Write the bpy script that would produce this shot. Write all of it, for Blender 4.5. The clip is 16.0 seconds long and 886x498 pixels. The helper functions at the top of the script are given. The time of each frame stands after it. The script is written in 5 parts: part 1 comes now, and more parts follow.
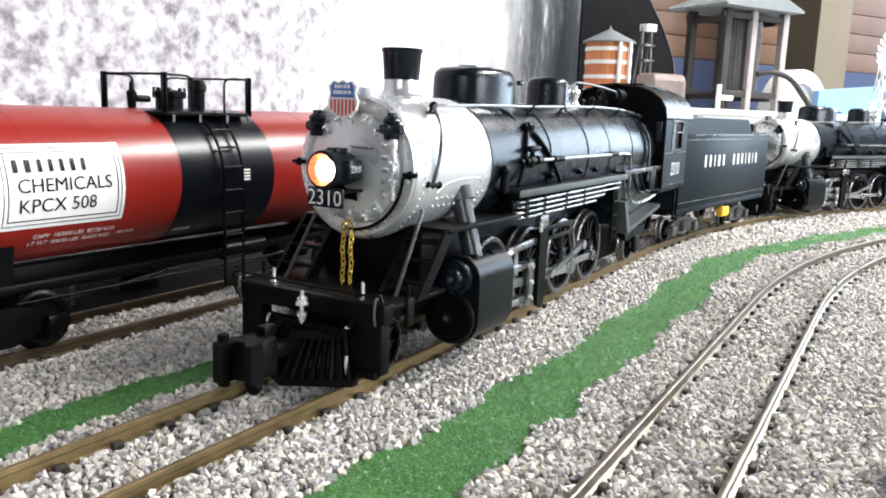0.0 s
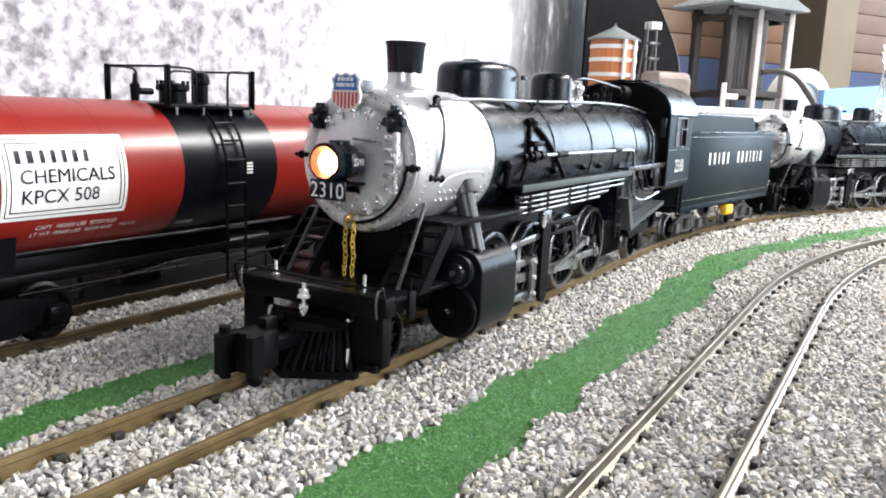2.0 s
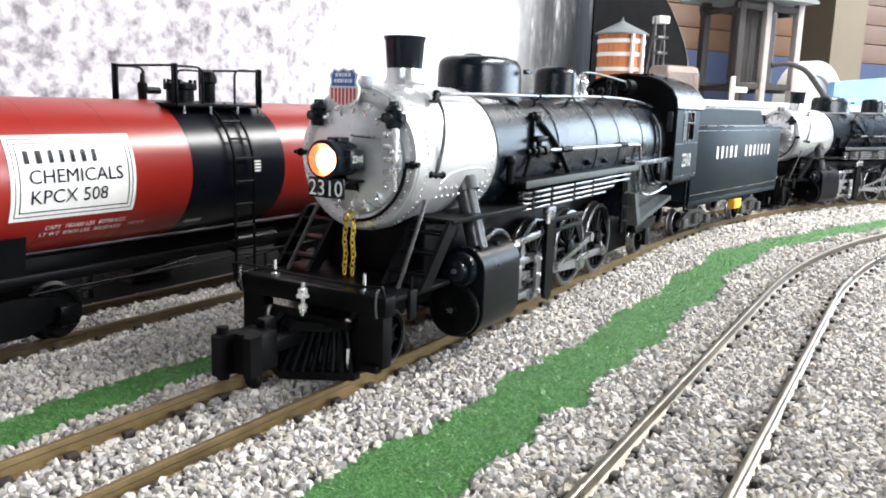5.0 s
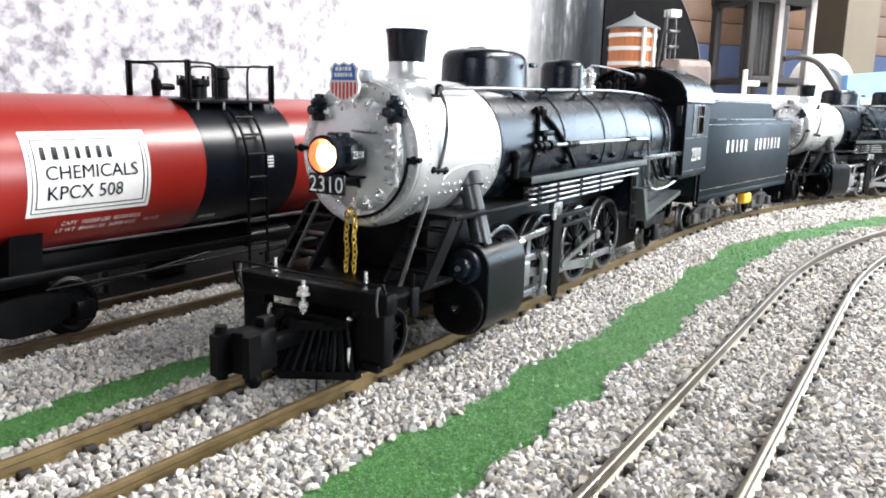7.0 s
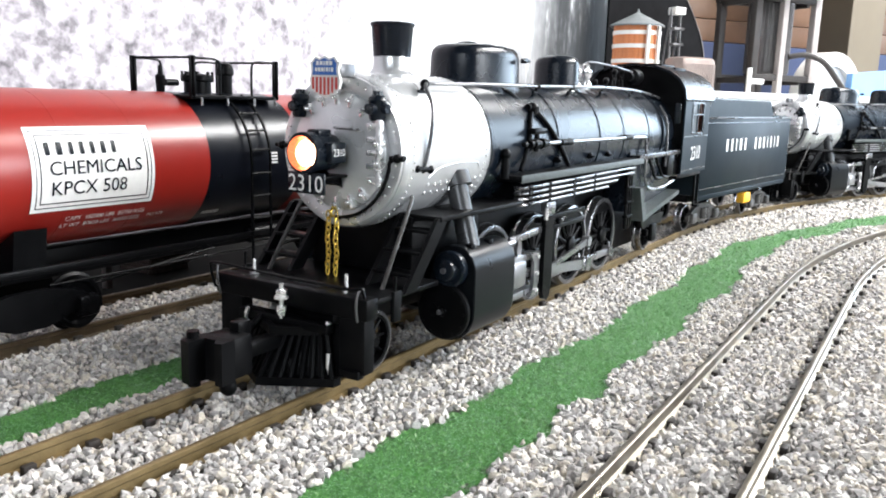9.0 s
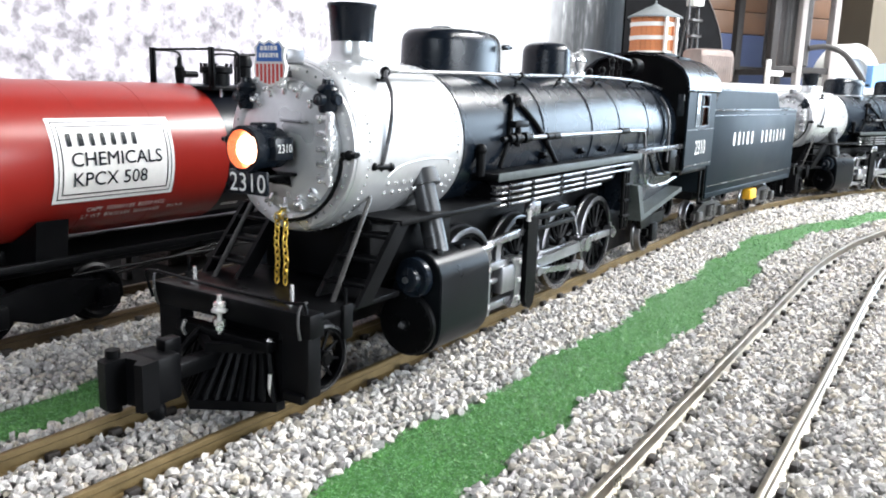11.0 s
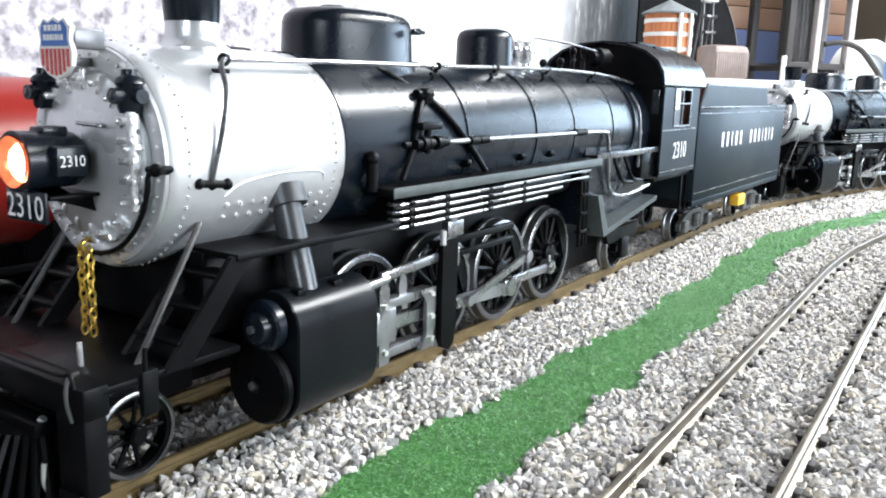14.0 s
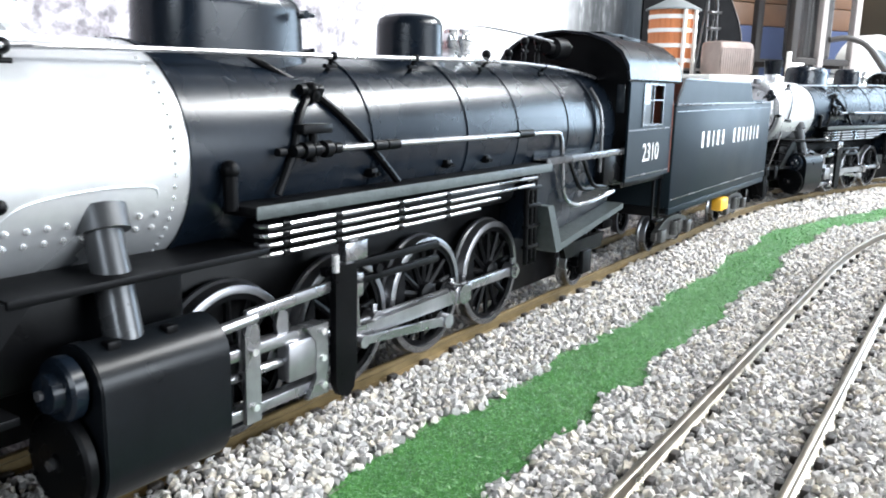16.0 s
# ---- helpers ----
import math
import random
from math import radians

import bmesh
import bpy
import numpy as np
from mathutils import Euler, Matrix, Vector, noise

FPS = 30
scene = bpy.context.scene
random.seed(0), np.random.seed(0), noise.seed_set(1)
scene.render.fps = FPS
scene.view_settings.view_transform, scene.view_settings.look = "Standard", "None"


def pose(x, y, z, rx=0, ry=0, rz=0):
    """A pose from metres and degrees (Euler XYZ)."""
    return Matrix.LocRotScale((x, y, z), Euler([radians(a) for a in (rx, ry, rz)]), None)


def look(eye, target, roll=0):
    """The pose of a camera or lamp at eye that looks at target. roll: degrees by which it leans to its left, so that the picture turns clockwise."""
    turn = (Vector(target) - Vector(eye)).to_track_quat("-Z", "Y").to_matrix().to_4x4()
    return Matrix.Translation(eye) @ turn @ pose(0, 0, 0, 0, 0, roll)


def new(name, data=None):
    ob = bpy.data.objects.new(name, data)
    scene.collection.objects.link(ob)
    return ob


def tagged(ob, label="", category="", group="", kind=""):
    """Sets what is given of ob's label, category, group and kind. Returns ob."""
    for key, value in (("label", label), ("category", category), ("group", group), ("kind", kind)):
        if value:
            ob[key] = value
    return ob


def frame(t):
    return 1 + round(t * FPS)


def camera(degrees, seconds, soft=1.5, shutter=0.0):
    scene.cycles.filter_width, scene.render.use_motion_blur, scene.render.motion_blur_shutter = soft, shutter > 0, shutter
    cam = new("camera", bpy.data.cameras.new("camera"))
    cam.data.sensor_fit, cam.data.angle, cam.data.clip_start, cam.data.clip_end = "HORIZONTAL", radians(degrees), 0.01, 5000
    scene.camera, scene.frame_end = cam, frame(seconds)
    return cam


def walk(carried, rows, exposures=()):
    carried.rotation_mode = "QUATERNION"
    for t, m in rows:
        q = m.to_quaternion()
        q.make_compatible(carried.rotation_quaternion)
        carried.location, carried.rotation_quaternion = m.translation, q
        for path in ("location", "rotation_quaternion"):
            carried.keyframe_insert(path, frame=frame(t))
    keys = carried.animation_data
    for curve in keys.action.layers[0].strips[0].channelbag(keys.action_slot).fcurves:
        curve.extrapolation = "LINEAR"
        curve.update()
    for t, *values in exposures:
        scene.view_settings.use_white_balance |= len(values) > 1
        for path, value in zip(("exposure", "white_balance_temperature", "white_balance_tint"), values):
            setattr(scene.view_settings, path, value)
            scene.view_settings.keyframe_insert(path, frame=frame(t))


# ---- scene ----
MM = 0.001

# The camera is held by hand close to the rails; x runs along the straight main line, y to the open side of the layout.
cam = camera(58.0, 16.0, soft=1.9, shutter=0.4)
CAMERA_ROWS = [
    (0, 0.2541, 0.2577, 0.1396, 80.17, -2.11, 120.15),
    (0.5, 0.2535, 0.2590, 0.1384, 80.28, -2.14, 120.25),
    (1, 0.2532, 0.2584, 0.1377, 80.16, -2.26, 120.37),
    (1.5, 0.2535, 0.2578, 0.1373, 79.92, -2.31, 120.49),
    (2, 0.2533, 0.2581, 0.1370, 80.04, -2.42, 120.46),
    (2.5, 0.2531, 0.2582, 0.1372, 79.95, -2.49, 120.45),
    (3, 0.2534, 0.2580, 0.1377, 80.04, -2.31, 120.58),
    (3.5, 0.2532, 0.2583, 0.1371, 79.88, -2.35, 120.60),
    (6, 0.2520, 0.2583, 0.1357, 79.76, -1.35, 121.36),
    (6.5, 0.2536, 0.2580, 0.1354, 79.54, -1.44, 121.57),
    (7, 0.2539, 0.2578, 0.1352, 79.53, -1.44, 121.74),
    (7.5, 0.2539, 0.2586, 0.1353, 79.51, -1.40, 121.64),
    (8, 0.2547, 0.2581, 0.1354, 79.39, -1.60, 121.81),
    (8.5, 0.2527, 0.2578, 0.1354, 79.34, -1.59, 121.91),
    (9, 0.2541, 0.2573, 0.1351, 79.31, -1.67, 121.97),
    (11.5, 0.2553, 0.2553, 0.1342, 78.63, -1.51, 123.25),
    (12, 0.2554, 0.2558, 0.1348, 78.58, -1.45, 123.43),
    (12.5, 0.2559, 0.2551, 0.1350, 78.61, -1.62, 123.64),
    (13, 0.2554, 0.2551, 0.1348, 78.50, -1.74, 123.61),
    (13.5, 0.2555, 0.2552, 0.1351, 78.68, -1.60, 123.74),
    (14, 0.2552, 0.2545, 0.1343, 78.57, -1.47, 123.90),
    (14.5, 0.2552, 0.2543, 0.1344, 78.41, -1.36, 123.86),
    (15, 0.2549, 0.2541, 0.1342, 78.39, -1.00, 124.04),
    (15.5, 0.2551, 0.2534, 0.1348, 78.42, -1.21, 124.05),
    (16, 0.2553, 0.2535, 0.1342, 78.37, -1.29, 124.15),
]
EXPOSURE = 0.0
walk(cam, [(t, pose(*m)) for t, *m in CAMERA_ROWS], [(0, EXPOSURE, 6450, 10), (8, EXPOSURE + 0.17, 6400, 10), (12, EXPOSURE + 0.27, 6200, 9), (16, EXPOSURE + 0.28, 6100, 8)])

# ---- light: a closed hobby room with fluorescent ceiling fixtures ----
world = bpy.data.worlds.new("room_world")
world.use_nodes = True
world.node_tree.nodes["Background"].inputs[0].default_value = (0.75, 0.85, 1.0, 1)
world.node_tree.nodes["Background"].inputs[1].default_value = 0.05
scene.world = world


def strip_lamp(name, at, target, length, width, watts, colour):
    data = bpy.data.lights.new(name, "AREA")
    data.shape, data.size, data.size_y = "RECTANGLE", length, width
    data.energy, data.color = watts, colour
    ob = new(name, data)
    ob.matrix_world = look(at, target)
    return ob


LAMPS = [((-1.05, 1.25, 1.70), (-0.62, 0.10, 0.0), 1.4, 0.60, 60, (1.0, 0.965, 0.91)),
         ((-1.95, 0.95, 1.70), (-1.15, 0.10, 0.0), 1.2, 0.60, 140, (1.0, 0.985, 0.97))]
for at_, to_, le_, wi_, wa_, co_ in LAMPS:
    strip_lamp("ceiling_tube_light", at_, to_, le_, wi_, wa_, co_)
# daylight through windows taken to lie in the west and north walls
strip_lamp("window_and_fill_light", (-4.19, 1.45, 0.80), (0.0, 1.45, 0.80), 1.9, 1.5, 85, (0.70, 0.85, 1.0))
strip_lamp("window_and_fill_light", (-1.00, 2.79, 0.65), (-1.00, 0.0, 0.65), 2.0, 0.9, 95, (0.92, 0.96, 1.0))
# added fill lamp, no window here; it brightens the silver smokebox door
strip_lamp("window_and_fill_light", (2.19, 0.75, 0.75), (0.0, 0.15, 0.30), 1.2, 0.8, 38, (0.88, 0.94, 1.0))


# ---- materials ----
def material(name, colour, rough=0.5, metal=0.0, vary=0.15, scale=300.0, bump=0.0, bump_scale=1500.0, coat=0.0, island=False, emit=None, strength=0.0, rough_vary=0.12, spec=0.5):
    m = bpy.data.materials.new(name)
    m.use_nodes = True
    nt = m.node_tree
    b = nt.nodes["Principled BSDF"]
    b.inputs["Metallic"].default_value = metal
    b.inputs["Coat Weight"].default_value = coat
    b.inputs["Specular IOR Level"].default_value = spec
    tc = nt.nodes.new("ShaderNodeTexCoord")
    fine = nt.nodes.new("ShaderNodeTexNoise")
    fine.inputs["Scale"].default_value, fine.inputs["Detail"].default_value = scale, 5
    broad = nt.nodes.new("ShaderNodeTexNoise")
    broad.inputs["Scale"].default_value, broad.inputs["Detail"].default_value = scale / 9, 3
    nt.links.new(tc.outputs["Object"], fine.inputs["Vector"])
    nt.links.new(tc.outputs["Object"], broad.inputs["Vector"])
    add = nt.nodes.new("ShaderNodeMath")
    add.operation = "ADD"
    nt.links.new(fine.outputs["Fac"], add.inputs[0])
    nt.links.new(broad.outputs["Fac"], add.inputs[1])
    ramp = nt.nodes.new("ShaderNodeMapRange")
    ramp.inputs[1].default_value, ramp.inputs[2].default_value = 0.6, 1.4
    ramp.inputs[3].default_value, ramp.inputs[4].default_value = 1 - vary, 1 + vary
    nt.links.new(add.outputs[0], ramp.inputs[0])
    mul = nt.nodes.new("ShaderNodeVectorMath")
    mul.operation = "SCALE"
    mul.inputs[0].default_value = colour
    nt.links.new(ramp.outputs[0], mul.inputs["Scale"])
    nt.links.new(mul.outputs[0], b.inputs["Base Color"])
    rr = nt.nodes.new("ShaderNodeMapRange")
    rr.inputs[1].default_value, rr.inputs[2].default_value = 0.3, 0.7
    rr.inputs[3].default_value, rr.inputs[4].default_value = max(0.02, rough - rough_vary), min(1, rough + rough_vary)
    nt.links.new(broad.outputs["Fac"], rr.inputs[0])
    nt.links.new(rr.outputs[0], b.inputs["Roughness"])
    if bump:
        bn = nt.nodes.new("ShaderNodeTexNoise")
        bn.inputs["Scale"].default_value, bn.inputs["Detail"].default_value = bump_scale, 4
        nt.links.new(tc.outputs["Object"], bn.inputs["Vector"])
        bu = nt.nodes.new("ShaderNodeBump")
        bu.inputs["Strength"].default_value, bu.inputs["Distance"].default_value = bump, 0.0006
        nt.links.new(bn.outputs["Fac"], bu.inputs["Height"])
        nt.links.new(bu.outputs[0], b.inputs["Normal"])
    if emit:
        b.inputs["Emission Color"].default_value = (*emit, 1)
        b.inputs["Emission Strength"].default_value = strength
    return m


def island_material(name, stops, rough=0.8, spread=1.0, noise_scale=900.0):
    """Colour picked piece by piece from a ramp, with a finer grain over it."""
    m = bpy.data.materials.new(name)
    m.use_nodes = True
    nt = m.node_tree
    b = nt.nodes["Principled BSDF"]
    b.inputs["Roughness"].default_value = rough
    geo = nt.nodes.new("ShaderNodeNewGeometry")
    ramp = nt.nodes.new("ShaderNodeValToRGB")
    els = ramp.color_ramp.elements
    while len(els) < len(stops):
        els.new(0.5)
    for e, (p, c) in zip(els, stops):
        e.position, e.color = p, (*c, 1)
    nt.links.new(geo.outputs["Random Per Island"], ramp.inputs[0])
    tc = nt.nodes.new("ShaderNodeTexCoord")
    n = nt.nodes.new("ShaderNodeTexNoise")
    n.inputs["Scale"].default_value, n.inputs["Detail"].default_value = noise_scale, 4
    nt.links.new(tc.outputs["Object"], n.inputs["Vector"])
    mr = nt.nodes.new("ShaderNodeMapRange")
    mr.inputs[1].default_value, mr.inputs[2].default_value, mr.inputs[3].default_value, mr.inputs[4].default_value = 0.3, 0.7, 0.7, 1.25
    nt.links.new(n.outputs["Fac"], mr.inputs[0])
    mul = nt.nodes.new("ShaderNodeVectorMath")
    mul.operation = "SCALE"
    nt.links.new(ramp.outputs[0], mul.inputs[0])
    nt.links.new(mr.outputs[0], mul.inputs["Scale"])
    nt.links.new(mul.outputs[0], b.inputs["Base Color"])
    return m


BLACK = material("black_gloss_paint", (0.0045, 0.0075, 0.0125), 0.27, vary=0.3, bump=0.04, bump_scale=900, rough_vary=0.03, spec=0.31)
SATIN = material("black_satin_paint", (0.004, 0.005, 0.0064), 0.32, vary=0.3, bump=0.05, bump_scale=900, rough_vary=0.05, spec=0.2)
MATT = material("black_matt_paint", (0.0028, 0.0029, 0.0034), 0.38, vary=0.3, bump=0.08, bump_scale=1400, spec=0.09)
TENDER = material("tender_black_paint", (0.0075, 0.0130, 0.0180), 0.40, vary=0.15, bump=0.04, spec=0.10, rough_vary=0.02)
SILVER = material("graphite_silver_paint", (0.62, 0.63, 0.64), 0.33, metal=0.62, vary=0.06, bump=0.06, bump_scale=2500)
TYRE = material("polished_tyre_steel", (0.24, 0.24, 0.25), 0.28, metal=0.9, vary=0.25, scale=200, bump=0.06)
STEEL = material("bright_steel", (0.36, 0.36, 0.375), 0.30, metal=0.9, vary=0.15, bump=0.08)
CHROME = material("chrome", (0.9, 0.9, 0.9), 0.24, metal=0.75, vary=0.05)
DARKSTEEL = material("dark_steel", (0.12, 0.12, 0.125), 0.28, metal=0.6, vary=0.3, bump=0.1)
TREAD = material("tread_plate", (0.055, 0.066, 0.066), 0.5, metal=0.2, vary=0.3, bump=0.5, bump_scale=700)
WHITE = material("white_lettering", (0.8, 0.8, 0.78), 0.5, vary=0.06)
OFFWHITE = material("white_plastic", (0.74, 0.73, 0.70), 0.45, vary=0.08, scale=60)
RED = material("red_tank_paint", (0.27, 0.016, 0.011), 0.32, vary=0.06, scale=120, bump=0.03, rough_vary=0.02)
TANKBLACK = material("black_tank_paint", (0.004, 0.005, 0.0085), 0.29, vary=0.1, bump=0.02, spec=0.24, rough_vary=0.02)
GOLD = material("brass_chain", (0.72, 0.50, 0.10), 0.3, metal=0.9, vary=0.2)
BRASS = material("weathered_brass_rail", (0.17, 0.122, 0.055), 0.42, metal=0.5, vary=0.35, scale=140, bump=0.25, bump_scale=900)
RAILDARK = material("oiled_brown_rail", (0.10, 0.070, 0.040), 0.45, metal=0.45, vary=0.4, scale=140, bump=0.3, bump_scale=900)
NICKEL = material("polished_rail", (0.26, 0.23, 0.185), 0.34, metal=0.9, vary=0.2, scale=160, bump=0.1)
TIE = material("tie_plastic", (0.022, 0.017, 0.014), 0.65, vary=0.4, bump=0.4, bump_scale=600)
BLUE = material("blue_enamel", (0.035, 0.13, 0.42), 0.4, vary=0.08)
REDSTRIPE = material("red_enamel", (0.55, 0.05, 0.04), 0.4, vary=0.08)
YELLOW = material("yellow_plastic", (0.80, 0.42, 0.02), 0.4, vary=0.08)
COAL = material("coal", (0.02, 0.02, 0.02), 0.35, vary=0.5, bump=0.5, bump_scale=500)
REDBROWN = material("red_brown_paint", (0.16, 0.045, 0.025), 0.5, vary=0.2)
LAMP_GLOW = material("headlamp_bulb", (1, 0.8, 0.6), 0.3, emit=(1.0, 0.66, 0.42), strength=7.0)
REFLECTOR = material("headlamp_reflector", (0.75, 0.25, 0.12), 0.2, metal=0.8, emit=(1.0, 0.20, 0.08), strength=0.7)
GLASS_DARK = material("dark_glass", (0.02, 0.025, 0.03), 0.08, vary=0.1)
ORANGE = material("orange_stave_wood", (0.50, 0.17, 0.06), 0.55, vary=0.25, scale=90, bump=0.2, bump_scale=300)
GREYWOOD = material("weathered_grey_wood", (0.17, 0.155, 0.15), 0.7, vary=0.35, scale=120, bump=0.4, bump_scale=400)
DARKWOOD = material("dark_stained_wood", (0.018, 0.014, 0.013), 0.65, vary=0.4, scale=100, bump=0.3, bump_scale=400)
ROOFGREY = material("grey_sheet_roof", (0.19, 0.205, 0.21), 0.5, metal=0.2, vary=0.2, scale=80)
CLIFF = material("dark_painted_rock", (0.006, 0.006, 0.007), 0.8, vary=0.6, scale=40, bump=0.8, bump_scale=90, spec=0.1)
PALEPOST = material("pale_weathered_post", (0.33, 0.30, 0.29), 0.65, vary=0.2, scale=60)
WORNROD = material("worn_black_rod", (0.07, 0.068, 0.066), 0.4, metal=0.3, vary=0.6, scale=200, spec=0.3)
RIBBED = material("brown_grey_sheet", (0.24, 0.19, 0.17), 0.45, metal=0.4, vary=0.2, scale=80)
CORRUGATED = material("galvanised_sheet", (0.14, 0.135, 0.135), 0.4, metal=0.6, vary=0.2, scale=80)
BOARD = material("varnished_wall_board", (0.115, 0.056, 0.026), 0.45, vary=0.3, scale=14, bump=0.15, bump_scale=60)
BLUEWALL = material("blue_wall_paint", (0.016, 0.028, 0.085), 0.6, vary=0.15, scale=10)
BEIGE = material("beige_column_paint", (0.15, 0.125, 0.088), 0.6, vary=0.12, scale=12)
SKYBLUE = material("light_blue_panel", (0.22, 0.42, 0.75), 0.5, vary=0.1, scale=12)
# dark colour for the unseen room shell, so little light bounces back
ROOM_SHELL = material("dark_room_shell", (0.07, 0.07, 0.069), 0.85, vary=0.06, scale=6)
CARPET = material("grey_floor", (0.10, 0.095, 0.09), 0.9, vary=0.2, scale=20)
TURF = island_material("artificial_turf", [(0, (0.030, 0.12, 0.012)), (0.5, (0.085, 0.27, 0.045)), (1, (0.15, 0.38, 0.095))], 0.5)
STONES = island_material("ballast_chips", [(0, (0.23, 0.22, 0.21)), (0.25, (0.42, 0.405, 0.395)), (0.5, (0.56, 0.54, 0.52)), (0.72, (0.61, 0.565, 0.51)), (0.85, (0.50, 0.45, 0.365)), (1, (0.82, 0.80, 0.77))], 0.75)
GREYPIPE = material("grey_pipe_paint", (0.055, 0.057, 0.06), 0.32, metal=0.4, vary=0.1)
CABGLASS = material("cab_glass", (0.16, 0.18, 0.20), 0.08, vary=0.05)
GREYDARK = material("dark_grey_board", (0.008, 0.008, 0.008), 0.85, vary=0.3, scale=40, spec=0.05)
BRICKDARK = material("dark_weathered_brick", (0.06, 0.045, 0.04), 0.8, vary=0.4, scale=300, bump=0.3)
# grey board darkened in its colour, in place of shade below the tank car
BASEBOARD = material("shade_dark_baseboard", (0.014, 0.014, 0.013), 0.9, vary=0.3, scale=60, spec=0.05)
SHEEN = TURF.node_tree.nodes["Principled BSDF"].inputs
SHEEN["Sheen Weight"].default_value, SHEEN["Sheen Roughness"].default_value, SHEEN["Sheen Tint"].default_value = 0.7, 0.4, (0.62, 1.0, 0.80, 1)
SHEEN["Coat Weight"].default_value, SHEEN["Coat Roughness"].default_value = 0.32, 0.28
BED = material("ballast_bed", (0.22, 0.21, 0.20), 0.9, vary=0.5, scale=900, bump=1.0, bump_scale=700)


# ---- mesh helpers: all lengths in millimetres ----
def box(bm, x0, x1, y0, y1, z0, z1, bev=0.0, m=None):
    c = Vector(((x0 + x1) / 2, (y0 + y1) / 2, (z0 + z1) / 2))
    mat = Matrix.Translation(c) @ Matrix.Diagonal((abs(x1 - x0), abs(y1 - y0), abs(z1 - z0), 1))
    vs = bmesh.ops.create_cube(bm, size=1, matrix=mat)["verts"]
    if bev:
        es = list({e for v in vs for e in v.link_edges})
        out = bmesh.ops.bevel(bm, geom=es, offset=bev, segments=2, profile=0.5, affect="EDGES")
        vs = list({v for v in vs if v.is_valid} | set(out["verts"]))
    if m is not None:
        bmesh.ops.transform(bm, matrix=m, verts=vs)
    return bm


def rod(bm, a, b, r, r2=None, seg=14):
    a, b = Vector(a), Vector(b)
    d = b - a
    m = Matrix.Translation((a + b) / 2) @ d.to_track_quat("Z", "Y").to_matrix().to_4x4()
    bmesh.ops.create_cone(bm, cap_ends=True, segments=seg, radius1=r, radius2=r if r2 is None else r2, depth=d.length, matrix=m)
    return bm


def ball(bm, c, r, u=10, v=7, squash=(1, 1, 1)):
    bmesh.ops.create_uvsphere(bm, u_segments=u, v_segments=v, radius=r, matrix=Matrix.Translation(c) @ Matrix.Diagonal((*squash, 1)))
    return bm


def tube(bm, pts, r, seg=8):
    pts = [Vector(p) for p in pts]
    rings, n = [], None
    for i, p in enumerate(pts):
        d = (pts[min(i + 1, len(pts) - 1)] - pts[max(i - 1, 0)]).normalized()
        if n is None:
            n = d.orthogonal().normalized()
        n = (n - d * n.dot(d)).normalized()
        b = d.cross(n)
        rings.append([bm.verts.new(p + (n * math.cos(2 * math.pi * k / seg) + b * math.sin(2 * math.pi * k / seg)) * r) for k in range(seg)])
    for r0, r1 in zip(rings, rings[1:]):
        for k in range(seg):
            bm.faces.new((r0[k], r0[(k + 1) % seg], r1[(k + 1) % seg], r1[k]))
    bm.faces.new(rings[0][::-1])
    bm.faces.new(rings[-1])
    return bm


def smooth_path(pts, n=6):
    """A Catmull-Rom curve through the points."""
    pts = [Vector(p) for p in pts]
    out = []
    for i in range(len(pts) - 1):
        a, b, c, d = pts[max(i - 1, 0)], pts[i], pts[i + 1], pts[min(i + 2, len(pts) - 1)]
        for k in range(n):
            t = k / n
            out.append(0.5 * (2 * b + (c - a) * t + (2 * a - 5 * b + 4 * c - d) * t * t + (3 * b - a - 3 * c + d) * t ** 3))
    return out + [pts[-1]]


def lathe(bm, prof, centre=(0, 0, 0), axis="x", seg=56):
    """Turn a profile of (along, radius) round an axis through centre."""
    c = Vector(centre)
    rings = []
    for a, r in prof:
        ring = []
        for k in range(seg if r > 1e-6 else 1):
            u, w = r * math.cos(2 * math.pi * k / seg), r * math.sin(2 * math.pi * k / seg)
            p = {"x": (a, u, w), "y": (w, a, u), "z": (u, w, a)}[axis]
            ring.append(bm.verts.new(c + Vector(p)))
        rings.append(ring)
    for r0, r1 in zip(rings, rings[1:]):
        for k in range(seg):
            if len(r0) == 1 and len(r1) == 1:
                continue
            if len(r0) == 1:
                bm.faces.new((r0[0], r1[(k + 1) % seg], r1[k]))
            elif len(r1) == 1:
                bm.faces.new((r0[k], r0[(k + 1) % seg], r1[0]))
            else:
                bm.faces.new((r0[k], r0[(k + 1) % seg], r1[(k + 1) % seg], r1[k]))
    bmesh.ops.recalc_face_normals(bm, faces=bm.faces)
    return bm


def prism(bm, poly, axis, a, b):
    """Extrude a flat outline: axis y takes (x, z), axis x takes (y, z), axis z takes (x, y)."""
    def at(p, w):
        return {"y": (p[0], w, p[1]), "x": (w, p[0], p[1]), "z": (p[0], p[1], w)}[axis]
    lo, hi = [bm.verts.new(at(p, a)) for p in poly], [bm.verts.new(at(p, b)) for p in poly]
    fs = [bm.faces.new(lo[::-1]), bm.faces.new(hi)]
    n = len(poly)
    fs += [bm.faces.new((lo[k], lo[(k + 1) % n], hi[(k + 1) % n], hi[k])) for k in range(n)]
    bmesh.ops.recalc_face_normals(bm, faces=fs)
    return bm


def mesh_of(name, bm, mat, scale=MM):
    bmesh.ops.scale(bm, vec=(scale,) * 3, verts=bm.verts)
    me = bpy.data.meshes.new(name)
    bm.to_mesh(me)
    bm.free()
    me.materials.append(mat)
    me.shade_smooth()
    me.set_sharp_from_angle(angle=radians(38))
    return me


